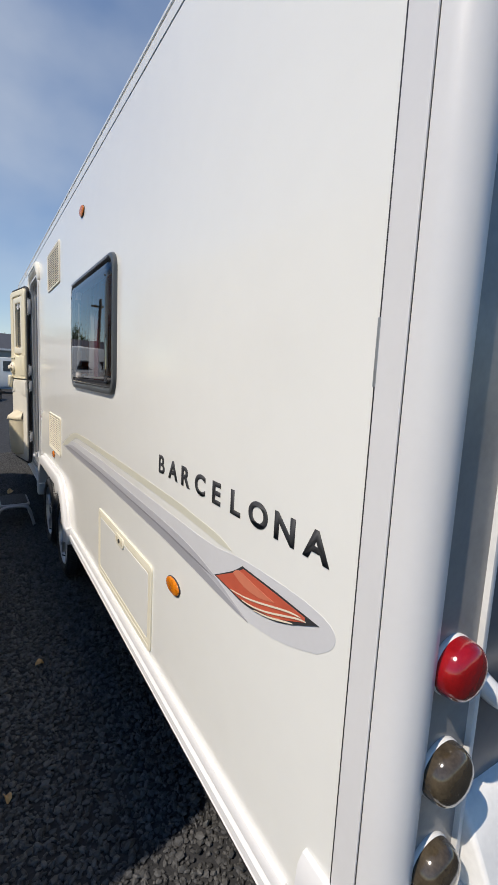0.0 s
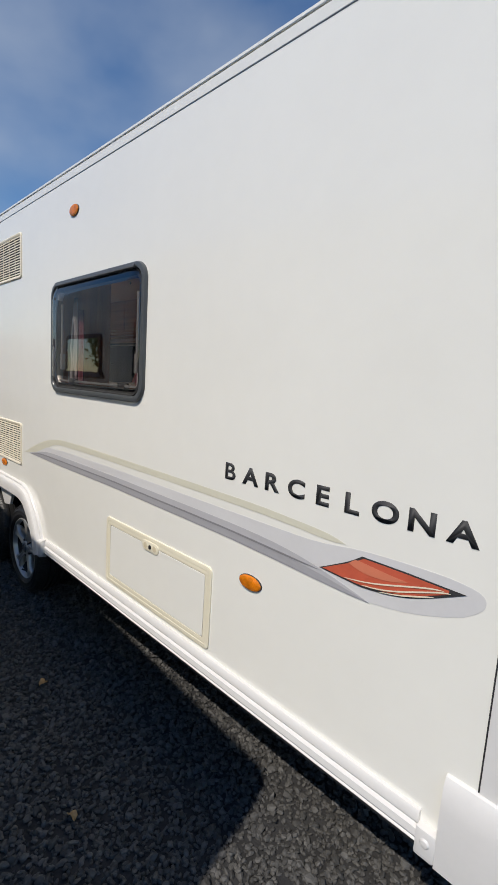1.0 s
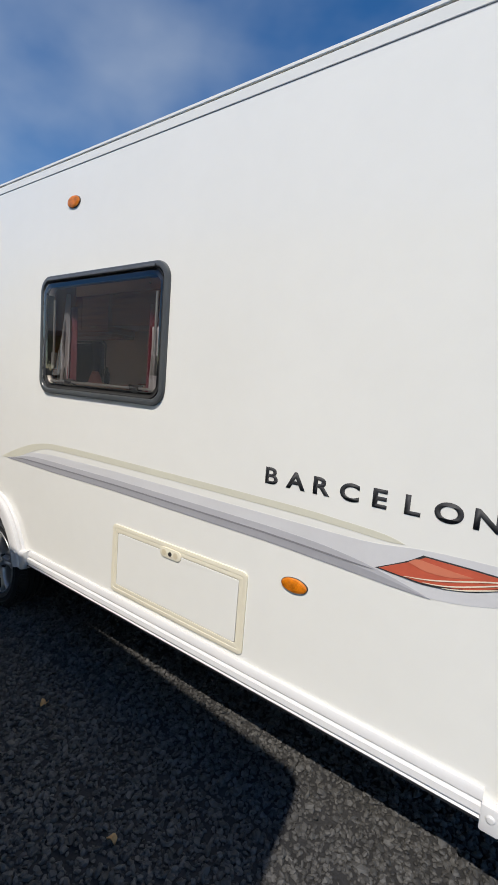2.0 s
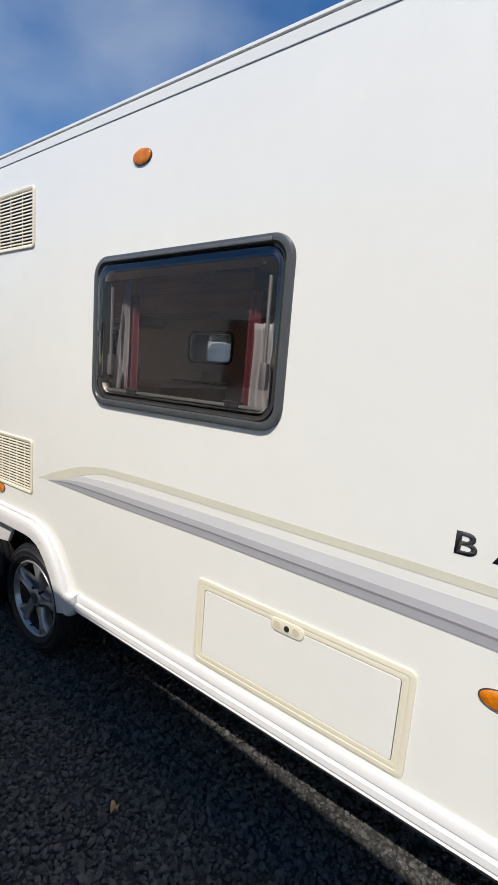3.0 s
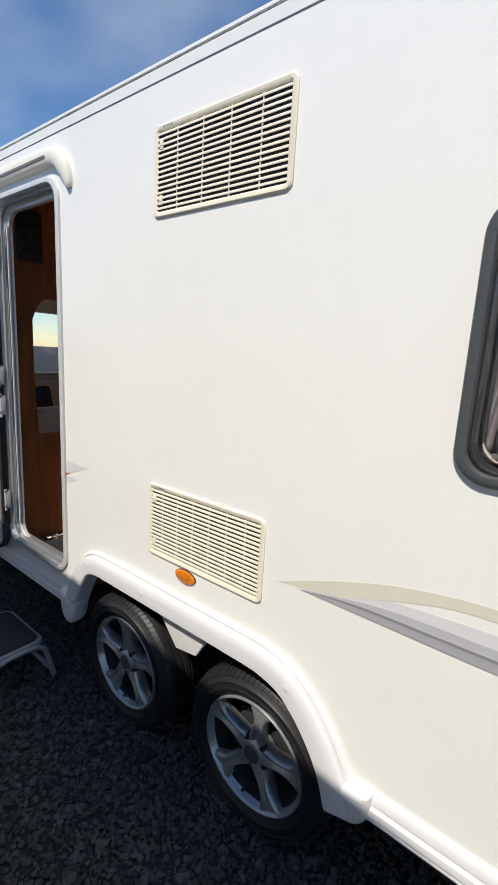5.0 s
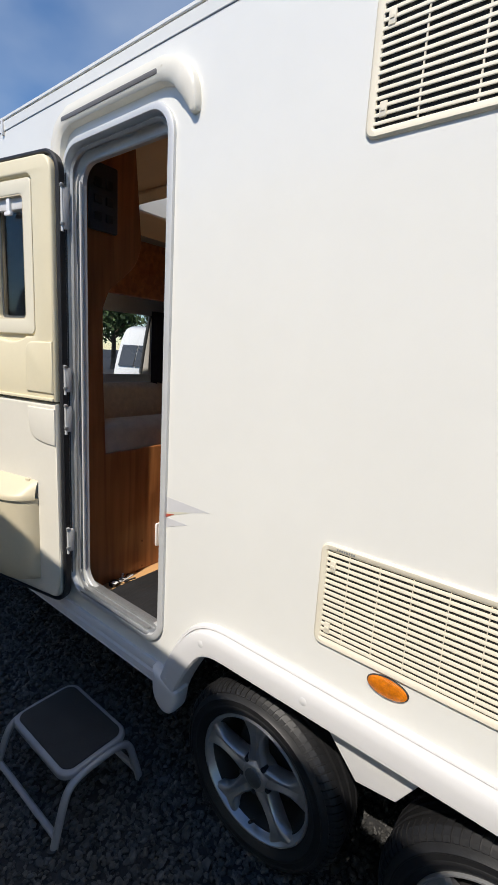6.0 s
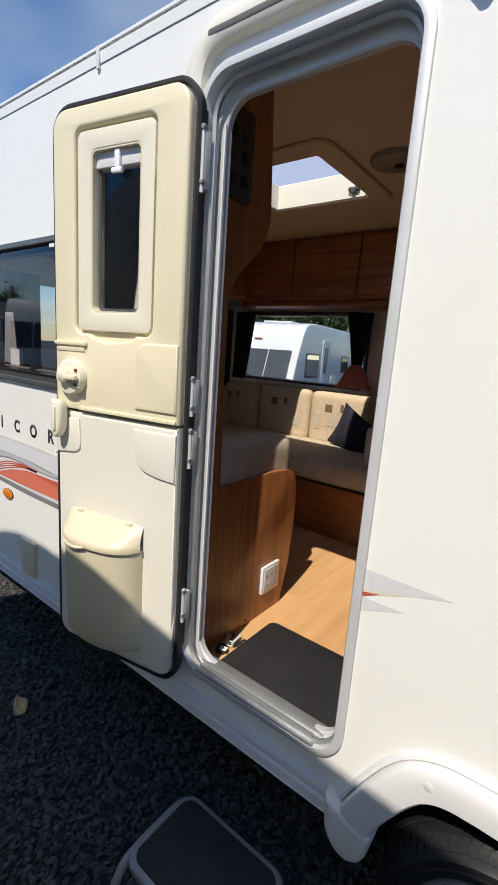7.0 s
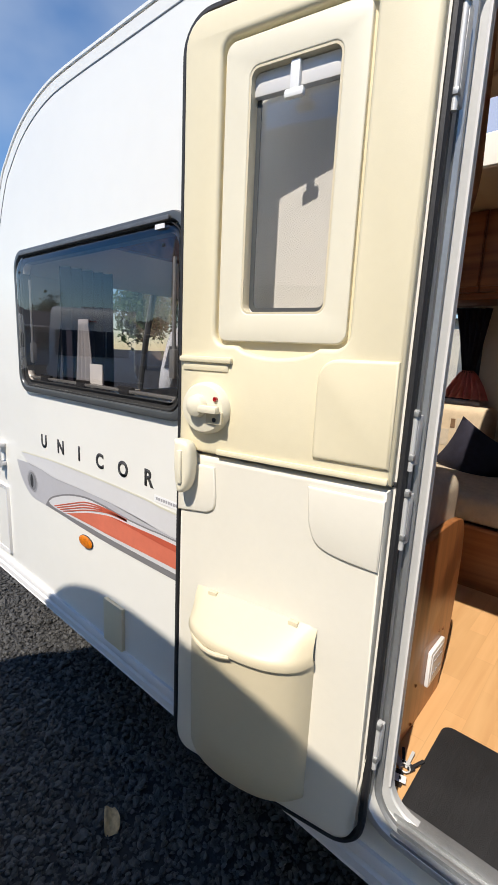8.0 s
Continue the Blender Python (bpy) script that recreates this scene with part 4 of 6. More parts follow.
decal("stripe", smooth_path([(7.145, 1.038), (6.9, 1.051), (6.6, 1.054), (6.25, 1.050), (6.1, 1.041), (5.6, 1.036)], 5) + smooth_path([(5.6, 1.042), (6.1, 1.047), (6.25, 1.056), (6.6, 1.060), (6.9, 1.057), (7.145, 1.044)], 5), STRIPE_CREAM, 2, "pale olive line")
INNER_LOW = [(6.897, 0.872), (6.880, 0.863), (6.838, 0.858), (6.720, 0.855), (6.612, 0.855), (6.419, 0.852), (6.1, 0.854), (5.6, 0.858)]
decal("badge", smooth_path([(6.93, 0.846), (6.839, 0.844), (6.613, 0.834), (6.419, 0.830), (6.0, 0.833), (5.6, 0.836)], 5) + smooth_path([(5.6, 0.960), (6.1, 0.962), (6.222, 0.959), (6.348, 0.960), (6.489, 0.968), (6.607, 0.966), (6.738, 0.943), (6.860, 0.903), (6.906, 0.876)], 5), STRIPE_DEEP, 2, "grey edged badge")
decal("badge", smooth_path(INNER_LOW, 4) + smooth_path([(5.6, 0.955), (6.1, 0.957), (6.222, 0.954), (6.348, 0.954), (6.489, 0.961), (6.607, 0.959), (6.738, 0.936), (6.850, 0.899), (6.897, 0.872)], 5)[:-1], STRIPE_PALE, 3)
decal("badge", smooth_path([(6.76, 0.858), (6.72, 0.863), (6.612, 0.865), (6.419, 0.865), (6.1, 0.870), (5.6, 0.874)], 5) + smooth_path([(5.6, 0.945), (6.1, 0.946), (6.25, 0.943), (6.417, 0.938), (6.49, 0.928), (6.589, 0.907), (6.70, 0.874), (6.76, 0.858)], 5)[:-1], material("salmon red vinyl", (0.62, 0.165, 0.10), 0.3, vary=0.1, scale=9), 4, "salmon red swoosh")
decal("badge_shade", smooth_path([(6.42, 0.938), (6.3, 0.933), (6.1, 0.926), (5.6, 0.92)], 4) + smooth_path([(5.6, 0.946), (6.1, 0.947), (6.25, 0.944), (6.42, 0.939)], 4), RED_VINYL, 5)
for k in range(4):
    line = smooth_path([(6.775 + 0.024 * k, 0.860 + 0.001 * k), (6.70, 0.882 + 0.010 * k), (6.59, 0.915 + 0.010 * k), (6.45, 0.944 + 0.004 * k), (6.33, 0.947 + 0.0015 * k)], 5)
    decal("flash", line + [(y, z + 0.0045) for y, z in line[::-1]], RED_VINYL, 5)
decal("emblem", ellipse(7.050, 0.926, 0.049, 0.048), STRIPE_DARK, 3, "dark round emblem")
decal("emblem", ellipse(7.048, 0.926, 0.040, 0.040), material("mid grey emblem vinyl", (0.20, 0.20, 0.21), 0.3), 4)
decal("emblem", ellipse(7.050, 0.926, 0.014, 0.030), CHAR, 5)
decal("label_plate", rrect(6.065, 1.058, 6.185, 1.080, 0.003, 2), WHITE_PLASTIC, 1, "small white maker label")
for k in range(9):
    decal("label_bar", rrect(6.075 + 0.0115 * k, 1.065, 6.083 + 0.0115 * k, 1.074, 0.001, 1), STRIPE_DARK, 2)


def lettering(word, y_left, y_right, z, height, widen):
    """One vinyl letter at a time, evenly spaced, read from the camera's side."""
    n = len(word)
    for k, ch in enumerate(word):
        cu = bpy.data.curves.new("glyph", "FONT")
        cu.body, cu.size, cu.offset, cu.extrude = ch, 1.0, 0.02 if ch in "B" else 0.032, 0.0
        ob = bpy.data.objects.new("glyph", cu)
        scene.collection.objects.link(ob)
        me = bpy.data.meshes.new_from_object(ob.evaluated_get(bpy.context.evaluated_depsgraph_get()))
        bpy.data.objects.remove(ob)
        bpy.data.curves.remove(cu)
        bm = bmesh.new()
        bm.from_mesh(me)
        bpy.data.meshes.remove(me)
        us, vs = [v.co.x for v in bm.verts], [v.co.y for v in bm.verts]
        u0, u1, v0, v1 = min(us), max(us), min(vs), max(vs)
        s = height / (v1 - v0)
        y = y_left + (y_right - y_left) * (k + 0.5) / n
        for v in bm.verts:
            v.co = (0, -(v.co.x - (u0 + u1) / 2) * s * widen + y, (v.co.y - v0) * s + z)
        res = bmesh.ops.extrude_face_region(bm, geom=bm.faces[:])
        bmesh.ops.translate(bm, verts=[g for g in res["geom"] if isinstance(g, bmesh.types.BMVert)], vec=(0.0012, 0, 0))
        bmesh.ops.translate(bm, verts=bm.verts[:], vec=(W - 0.0014, 0, 0))
        part("letter", bm, CHAR, caravan, "black vinyl letter", False)


lettering("BARCELONA", 1.953, 1.136, 1.101, 0.0545, 1.25)
lettering("UNICOR", 6.991, 6.140, 1.097, 0.055, 1.0)

for ch, x in (("G", W + 0.262), ("B", W + 0.308)):
    cu = bpy.data.curves.new("glyph", "FONT")
    cu.body, cu.size, cu.extrude, cu.offset = ch, 0.058, 0.0006, 0.001
    gl = bpy.data.objects.new("glyph", cu)
    scene.collection.objects.link(gl)
    me = bpy.data.meshes.new_from_object(gl.evaluated_get(bpy.context.evaluated_depsgraph_get()))
    bpy.data.objects.remove(gl)
    bm = bmesh.new()
    bm.from_mesh(me)
    bmesh.ops.transform(bm, matrix=pose(x, 1.0108, 1.028, 90, 0, 0), verts=bm.verts[:])
    part("letter", bm, CHAR, insert, "black vinyl letter", False)


# ---- doorway and open door ----
frame_path = rrect(4.878, 0.523, 5.432, 2.178, 0.085, 9)
jamb = part("door_frame", sweep_bm(frame_path, [(0.012, W + 0.002), (0.012, W - 0.010), (0.004, W - 0.014), (-0.008, W - 0.013), (-0.012, W - 0.006), (-0.012, W + 0.035), (0.0, W + 0.035)][::-1]), ALU, caravan, "bare aluminium door frame")
part("inner_frame", sweep_bm(rrect(4.892, 0.545, 5.388, 2.128, 0.07, 9), [(0.040, W + 0.030), (0.0, W + 0.030), (-0.004, W + 0.034), (-0.004, W + 0.05), (0.040, W + 0.05)][::-1]), ALU, jamb, "grey inner frame")
part("frame_seal", sweep_bm(rrect(4.890, 0.540, 5.400, 2.15, 0.075, 9), [(0.010, W + 0.004), (0.004, W - 0.002), (-0.003, W + 0.004), (-0.003, W + 0.012), (0.010, W + 0.012)][::-1]), ALU_GREY, jamb, "grey frame seal")
for yy, xx in ((5.411, -0.0150), (5.4225, -0.0150)):
    part("frame_groove", box_bm(W + xx, yy, 0.60, W + xx + 0.004, yy + 0.0028, 2.09), FRAME, jamb, "", False)
part("track", merge(box_bm(W + 0.022, 5.381, 0.61, W + 0.029, 5.386, 2.07, 0.001), box_bm(W + 0.010, 5.398, 0.60, W + 0.016, 5.402, 2.08, 0.001)), WHITE_TRIM, jamb, "white upright tracks", False)
part("threshold", merge(box_bm(W - 0.012, 4.94, 0.528, W + 0.05, 5.36, 0.540, 0.004), box_bm(W + 0.0, 4.95, 0.535, W + 0.012, 5.35, 0.552, 0.003), box_bm(W + 0.028, 4.93, 0.53, W + 0.062, 5.37, 0.549, 0.004)), ALU_GREY, jamb, "worn aluminium threshold")
part("strike_plate", box_bm(W + 0.012, 4.888, 1.245, W + 0.03, 4.894, 1.30, 0.002), ALU, jamb)

# rain gutter over the door
gut = smooth_path([(4.786, 2.122), (4.795, 2.154), (4.813, 2.192), (4.848, 2.230), (4.895, 2.249), (4.95, 2.254), (5.33, 2.256), (5.39, 2.250), (5.435, 2.226), (5.458, 2.18), (5.464, 2.13)], 6)
GUT = [(-0.032, W + 0.001), (-0.032, W - 0.012), (-0.029, W - 0.022), (-0.021, W - 0.028), (0.0, W - 0.030), (0.020, W - 0.028), (0.030, W - 0.021), (0.033, W - 0.010), (0.034, W + 0.001)]
bm = sweep_bm(gut, GUT, False)
bm.verts.ensure_lookup_table()
for k, (y, z) in enumerate(gut[:14]):
    s = 0.22 + 0.78 * (k / 13) ** 0.7
    for v in bm.verts[k * len(GUT):(k + 1) * len(GUT)]:
        v.co = (W + (v.co.x - W) * (0.4 + 0.6 * s), y + (v.co.y - y) * s, z + (v.co.z - z) * s)
part("rain_gutter", bm, CREAM_PALE, caravan, "cream rain gutter moulding")
part("gutter_strip", box_bm(W - 0.0312, 4.918, 2.239, W - 0.012, 5.408, 2.254, 0.005), material("gutter strip grey", (0.14, 0.13, 0.12), 0.4), caravan, "dark grey strip in the gutter")

door = part("door", plate_bm(rrect(0.012, 0.475, 0.560, 2.158, 0.07, 8), [rrect(0.196, 1.598, 0.381, 2.024, 0.02, 4)], 0.016, 0.004, "yz", 0.0), WHITE, caravan, "cream stable door folded open against the side")
door.matrix_world = pose(0.440, 5.440, 0, 0, 0, 10.5)
part("gasket", sweep_bm(rrect(0.014, 0.477, 0.558, 2.156, 0.07, 8), [(0.006, 0.015), (0.008, 0.002), (0.008, -0.010), (0.003, -0.016), (-0.004, -0.016), (-0.008, -0.008), (-0.008, 0.015)][::-1]), BLACK, door, "black rubber gasket")
part("split_seal", box_bm(-0.003, 0.02, 1.290, 0.014, 0.556, 1.300, 0.002), BLACK, door)
# the window surround lies in a recess of the liner, with a finger scoop under it
recess = rrect(0.136, 1.532, 0.450, 2.086, 0.028, 6)
foot = next(k for k in range(len(recess)) if abs(recess[k][1] - 1.532) < 1e-5 and abs(recess[(k + 1) % len(recess)][1] - 1.532) < 1e-5 and abs(recess[k][0] - recess[(k + 1) % len(recess)][0]) > 0.1)
u0, u1 = recess[foot][0], recess[(foot + 1) % len(recess)][0]
recess[foot + 1:foot + 1] = [(u0 + (u1 - u0) * (0.12 + 0.76 * k / 12), 1.532 - 0.021 * math.sin(math.pi * k / 12) ** 0.6) for k in range(13)]
up = part("upper_liner", plate_bm([(0.545, 1.296), *rrect(0.028, 1.308, 0.545, 2.142, 0.055, 6)[7:21], (0.028, 1.296)], [recess], 0.034, 0.009, "yz", -0.030), CREAM, door, "cream moulded upper door liner")
part("window_trim", plate_bm(rrect(0.144, 1.540, 0.442, 2.078, 0.022, 5), [rrect(0.192, 1.594, 0.385, 2.028, 0.02, 5)], 0.022, 0.003, "yz", -0.025), CREAM_MID, up, "pale cream window surround")
part("recess_floor", plate_bm(rrect(0.122, 1.498, 0.464, 2.098, 0.02, 4), [rrect(0.190, 1.592, 0.387, 2.030, 0.022, 5)], 0.004, 0, "yz", -0.012), CREAM, up, "", False)
part("window_reveal", sweep_bm(rrect(0.192, 1.594, 0.385, 2.028, 0.02, 5), [(-0.004, -0.0235), (0.003, -0.0235), (0.003, 0.016), (-0.004, 0.016)]), TAN, up, "tan window reveal")
pane = part("pane", plate_bm(rrect(0.190, 1.592, 0.387, 2.030, 0.02, 5), (), 0.004, 0, "yz", 0.004), glass("grey door pane", (0.85, 0.84, 0.84)), up, "grey acrylic pane")
pane.visible_shadow = False
part("pane_edge", sweep_bm(rrect(0.200, 1.602, 0.377, 2.020, 0.02, 5), [(-0.006, 0.001), (0.006, 0.001), (0.006, 0.0035), (-0.006, 0.0035)]), FRAME, up)
part("blind_case", box_bm(-0.010, 0.195, 1.984, 0.006, 0.382, 2.024, 0.004), WHITE_TRIM, up, "white blind cassette")
part("blind_clip", merge(box_bm(-0.020, 0.279, 1.978, -0.009, 0.299, 2.023, 0.003), box_bm(-0.024, 0.268, 1.963, -0.012, 0.308, 1.977, 0.004)), WHITE_PLASTIC, up, "white blind clip")
part("moulding", plate_bm([(0.034, 1.326), (0.190, 1.326), *smooth_path([(0.192, 1.34), (0.192, 1.46), (0.186, 1.495), (0.165, 1.512), (0.13, 1.515)], 4), (0.034, 1.515)], (), 0.018, 0.007, "yz", -0.0365), CREAM, up, "raised cream moulding")
part("ledge", merge(box_bm(-0.040, 0.395, 1.494, -0.02, 0.540, 1.507, 0.006), box_bm(-0.034, 0.405, 1.476, -0.02, 0.534, 1.496, 0.006)), CREAM, up)
part("lower_lip", box_bm(-0.036, 0.034, 1.298, -0.02, 0.43, 1.310, 0.004), CREAM, up)
low = part("lower_liner", plate_bm([(0.545, 1.290), (0.028, 1.290), (0.028, 0.533), *rrect(0.028, 0.490, 0.545, 1.290, 0.05, 6)[21:], *rrect(0.028, 0.490, 0.545, 1.290, 0.05, 6)[:7]], (), 0.030, 0.013, "yz", -0.026), CREAM_PALE, door, "pale cream moulded lower door liner")
part("moulding", plate_bm([(0.196, 1.268), (0.034, 1.268), (0.034, 1.128), *smooth_path([(0.09, 1.132), (0.145, 1.142), (0.175, 1.160), (0.190, 1.195)], 4)], (), 0.010, 0.005, "yz", -0.0315), CREAM_PALE, low, "raised pale moulding")
part("moulding", plate_bm([(0.545, 1.268), (0.436, 1.268), *smooth_path([(0.430, 1.20), (0.434, 1.172), (0.455, 1.158)], 4), (0.545, 1.150)], (), 0.010, 0.005, "yz", -0.0315), CREAM_PALE, low, "raised pale moulding")
# lock and latch
lock = part("lock", lathe_bm([(-0.028, 0.070), (-0.044, 0.069), (-0.052, 0.062), (-0.056, 0.04), (-0.057, 0.0)], 36, "x", (0, 0.459, 1.398), (0.90, 0.80)), CREAM_MID, door, "cream round door lock")
part("knob", merge(lathe_bm([(-0.05, 0.026), (-0.072, 0.022), (-0.078, 0.012), (-0.079, 0.0)], 24, "x", (0, 0.466, 1.404)), box_bm(-0.077, 0.403, 1.392, -0.06, 0.466, 1.408, 0.006)), CREAM_MID, lock)
part("lock_recess", box_bm(-0.0585, 0.401, 1.368, -0.05, 0.444, 1.394, 0.003), TAN, lock)
part("red_dot", lathe_bm([(-0.059, 0.0), (-0.0588, 0.005), (-0.05, 0.005)], 14, "x", (0, 0.420, 1.421)), RED_LENS, lock, "red lock mark")
part("black_dot", lathe_bm([(-0.0605, 0.0), (-0.060, 0.005), (-0.05, 0.005)], 14, "x", (0, 0.420, 1.378)), BLACK, lock)
part("latch_handle", merge(plate_bm(smooth_path([(0.530, 1.325), (0.488, 1.318), (0.480, 1.27), (0.488, 1.225), (0.505, 1.205), (0.522, 1.212), (0.530, 1.26)], 4), (), 0.034, 0.010, "yz", -0.068), box_bm(-0.074, 0.500, 1.228, -0.06, 0.514, 1.304, 0.005)), CREAM_MID, door, "cream latch handle")
# waste bin on the lower half
us = [0.150 + 0.328 * k / 18 for k in range(19)]


def bulge(u, d):
    q = abs((u - 0.314) / 0.166)
    return -0.024 - d * max(0.0, 1 - q ** 2.6) ** 0.5


bm = bmesh.new()
rows = []
for z, d in ((0.556, 0.03), (0.564, 0.056), (0.586, 0.070), (0.655, 0.076), (0.75, 0.082), (0.899, 0.086)):
    rows.append([bm.verts.new((bulge(u, d), u, z - (0.02 if z < 0.64 else 0.0) * (1 - abs((u - 0.314) / 0.166) ** 2))) for u in us] + [bm.verts.new((-0.015, us[-1], z)), bm.verts.new((-0.015, us[0], z))])
for a, b in zip(rows, rows[1:]):
    for k in range(len(a)):
        bm.faces.new((a[k], a[(k + 1) % len(a)], b[(k + 1) % len(a)], b[k]))
bm.faces.new(rows[0])
bm.faces.new(rows[-1])
waste = part("waste_bin", bm, TAN, door, "beige half-round waste bin")
bm = bmesh.new()
rows = []
for f, dz, grow in ((1.0, 0.897, 0.0), (1.045, 0.898, 0.006), (1.055, 0.904, 0.006), (1.045, 0.912, 0.005), (1.01, 0.918, 0.003), (0.95, 0.922, 0.002), (0.72, 0.935, 0.0), (0.36, 0.955, 0.0), (0.0, 0.975, 0.0)):
    rows.append([bm.verts.new((-0.024 + (bulge(u, 0.088) + 0.024) * f - (0.004 if f else 0.0), 0.314 + (u - 0.314) * (1 + grow * 4), dz)) for u in us])
for a, b in zip(rows, rows[1:]):
    for k in range(len(a) - 1):
        bm.faces.new((a[k], a[k + 1], b[k + 1], b[k]))
bm.faces.new(rows[0])
lid = part("lid", bm, TAN, waste, "cream hinged bin lid")
lip = [u for u in us if 0.30 < u < 0.45]
part("thumb_lip", merge(tube_bm([(bulge(u, 0.0935) - 0.004 * math.sin(math.pi * (u - lip[0]) / (lip[-1] - lip[0])), u, 0.8985 - 0.008 * math.sin(math.pi * (u - lip[0]) / (lip[-1] - lip[0]))) for u in lip], 0.0055, 8)), TAN, lid)
for u in (0.205, 0.425):
    part("lid_hinge", box_bm(-0.038, u - 0.012, 0.960, -0.026, u + 0.012, 0.9745, 0.002), TAN, waste)
DOOR_FIT = Matrix.Translation((0, -0.041, 0)) @ Matrix.Diagonal((1, 0.928, 1, 1))
for ob in [door, *door.children_recursive]:
    ob.data.transform(DOOR_FIT)
# hinges
for z0, z1 in ((1.895, 2.05), (1.325, 1.435), (1.175, 1.29), (0.69, 0.80)):
    h = part("hinge", merge(tube_bm([(W - 0.034, 5.402, z0), (W - 0.034, 5.402, z1)], 0.0055, 12), box_bm(W - 0.032, 5.396, z0 + 0.01, W - 0.012, 5.410, z1 - 0.01, 0.002)), ALU, caravan, "aluminium door hinge")
    for zz in (z1 - 0.012, z0 + 0.02):
        part("pin", box_bm(W - 0.042, 5.395, zz, W - 0.028, 5.408, zz + 0.010, 0.002), ALU_GREY, h)
part("hinge_strip", box_bm(W - 0.018, 5.432, 0.55, W - 0.002, 5.452, 2.12, 0.003), ALU_GREY, caravan, "grey hinge strip")

# front fittings
part("drain_cover", box_bm(W - 0.014, 6.350, 0.447, W + 0.001, 6.470, 0.617, 0.006), CREAM, caravan, "cream service flap")
svc = part("service_hatch", sweep_bm(rrect(7.315, 0.485, 7.475, 0.842, 0.012, 3), [(-0.02, W + 0.001), (-0.02, W - 0.010), (-0.004, W - 0.012), (0.0, W + 0.001)][::-1]), WHITE_TRIM, caravan, "white service hatch")
part("hatch_panel", box_bm(W - 0.007, 7.33, 0.50, W, 7.46, 0.827, 0.002), WHITE, svc, "", False)
part("grab_handle", merge(box_bm(W - 0.05, 7.325, 0.93, W - 0.02, 7.35, 1.06, 0.01), box_bm(W - 0.03, 7.325, 0.94, W, 7.39, 0.96, 0.006), box_bm(W - 0.03, 7.325, 1.03, W, 7.39, 1.05, 0.006)), WHITE_TRIM, caravan, "white grab handle")


# ---- inside the front room ----
def thing(name, bm, mat, label, category, group="", smooth=True):
    return tagged(link(name, bm, mat, None, "", smooth), label, category, group)


bulk = thing("partition", plate_bm([(0.515, 0.45), (1.10, 0.45), *smooth_path([(1.145, 0.62), (1.162, 0.80), (1.160, 0.93), (1.140, 1.015), (1.09, 1.05), (0.95, 1.062), (0.84, 1.058)], 4), (0.66, 1.058), (0.648, 1.40), *smooth_path([(0.648, 1.66), (0.68, 1.735), (0.735, 1.785), (0.80, 1.85), (0.832, 1.93), (0.828, 2.02), (0.80, 2.31)], 5), (0.515, 2.31)], (), 0.022, 0.004, "xz", 5.462), OAK_V, "warm wood veneer partition with a curved edge beside the seat", "partition")
socket = thing("socket", plate_bm(rrect(0.938, 0.548, 1.058, 0.668, 0.008, 3), (), 0.012, 0.003, "xz", 5.450), WHITE_PLASTIC, "white double power socket on the wood partition", "socket")
part("socket_face", plate_bm(rrect(0.951, 0.561, 1.045, 0.655, 0.005, 3), (), 0.003, 0.001, "xz", 5.448), material("socket grey", (0.6, 0.6, 0.6), 0.4), socket)
for k in range(6):
    part("socket_slot", box_bm(0.96 + 0.028 * (k % 3), 5.4465, 0.585 + 0.042 * (k // 3), 0.974 + 0.028 * (k % 3), 5.449, 0.591 + 0.042 * (k // 3)), STRIPE_DARK, socket, "", False)
for x, z in ((0.86, 0.60), (1.02, 0.70), (0.86, 0.47), (1.06, 0.69)):
    part("screw_cap", lathe_bm([(5.4615, 0.005), (5.459, 0.004), (5.4585, 0.0)], 12, "y", (x, 0, z)), CAP_BROWN, bulk)
ctrl = thing("control_panel", plate_bm(rrect(0.580, 1.945, 0.705, 2.185, 0.008, 3), (), 0.014, 0.003, "xz", 5.447), material("dark control panel", (0.05, 0.05, 0.055), 0.35), "dark control panel with switches on the partition", "control panel")
for k in range(6):
    part("switch", box_bm(0.60 + 0.05 * (k % 2), 5.441, 1.98 + 0.06 * (k // 2), 0.63 + 0.05 * (k % 2), 5.448, 2.01 + 0.06 * (k // 2), 0.002), BLACK, ctrl)
# keys with a white tag on the floor
keys = empty("keys", "bunch of keys with a white tag on the floor", "keys", pose(0.712, 5.418, FLOOR_Z, 0, 0, -75))
part("key_ring", tube_bm([(0.014 * math.cos(k / 10 * 2 * math.pi), 0.014 * math.sin(k / 10 * 2 * math.pi), 0.018) for k in range(11)], 0.002, 6), ALU, keys)
for a in (45, 75, 100, 125):
    b = merge(box_bm(0.012, -0.010, 0.004, 0.03, 0.010, 0.009, 0.002), box_bm(0.03, -0.004, 0.004, 0.065, 0.004, 0.008))
    bmesh.ops.transform(b, matrix=Matrix.Rotation(radians(a), 4, "Z") @ Matrix.Rotation(radians(-12), 4, "Y"), verts=b.verts[:])
    part("key", b, ALU if a in (75, 125) else BLACK, keys)
part("fob", box_bm(-0.035, -0.05, 0.0, 0.0, -0.01, 0.02, 0.006), BLACK, keys)
tag = part("tag", box_bm(-0.02, -0.052, 0.021, 0.008, -0.03, 0.023, 0.001), WHITE_PLASTIC, keys, "white paper tag")
part("tag_mark", box_bm(-0.010, -0.046, 0.0231, -0.004, -0.037, 0.0235), CHAR, tag, "", False)
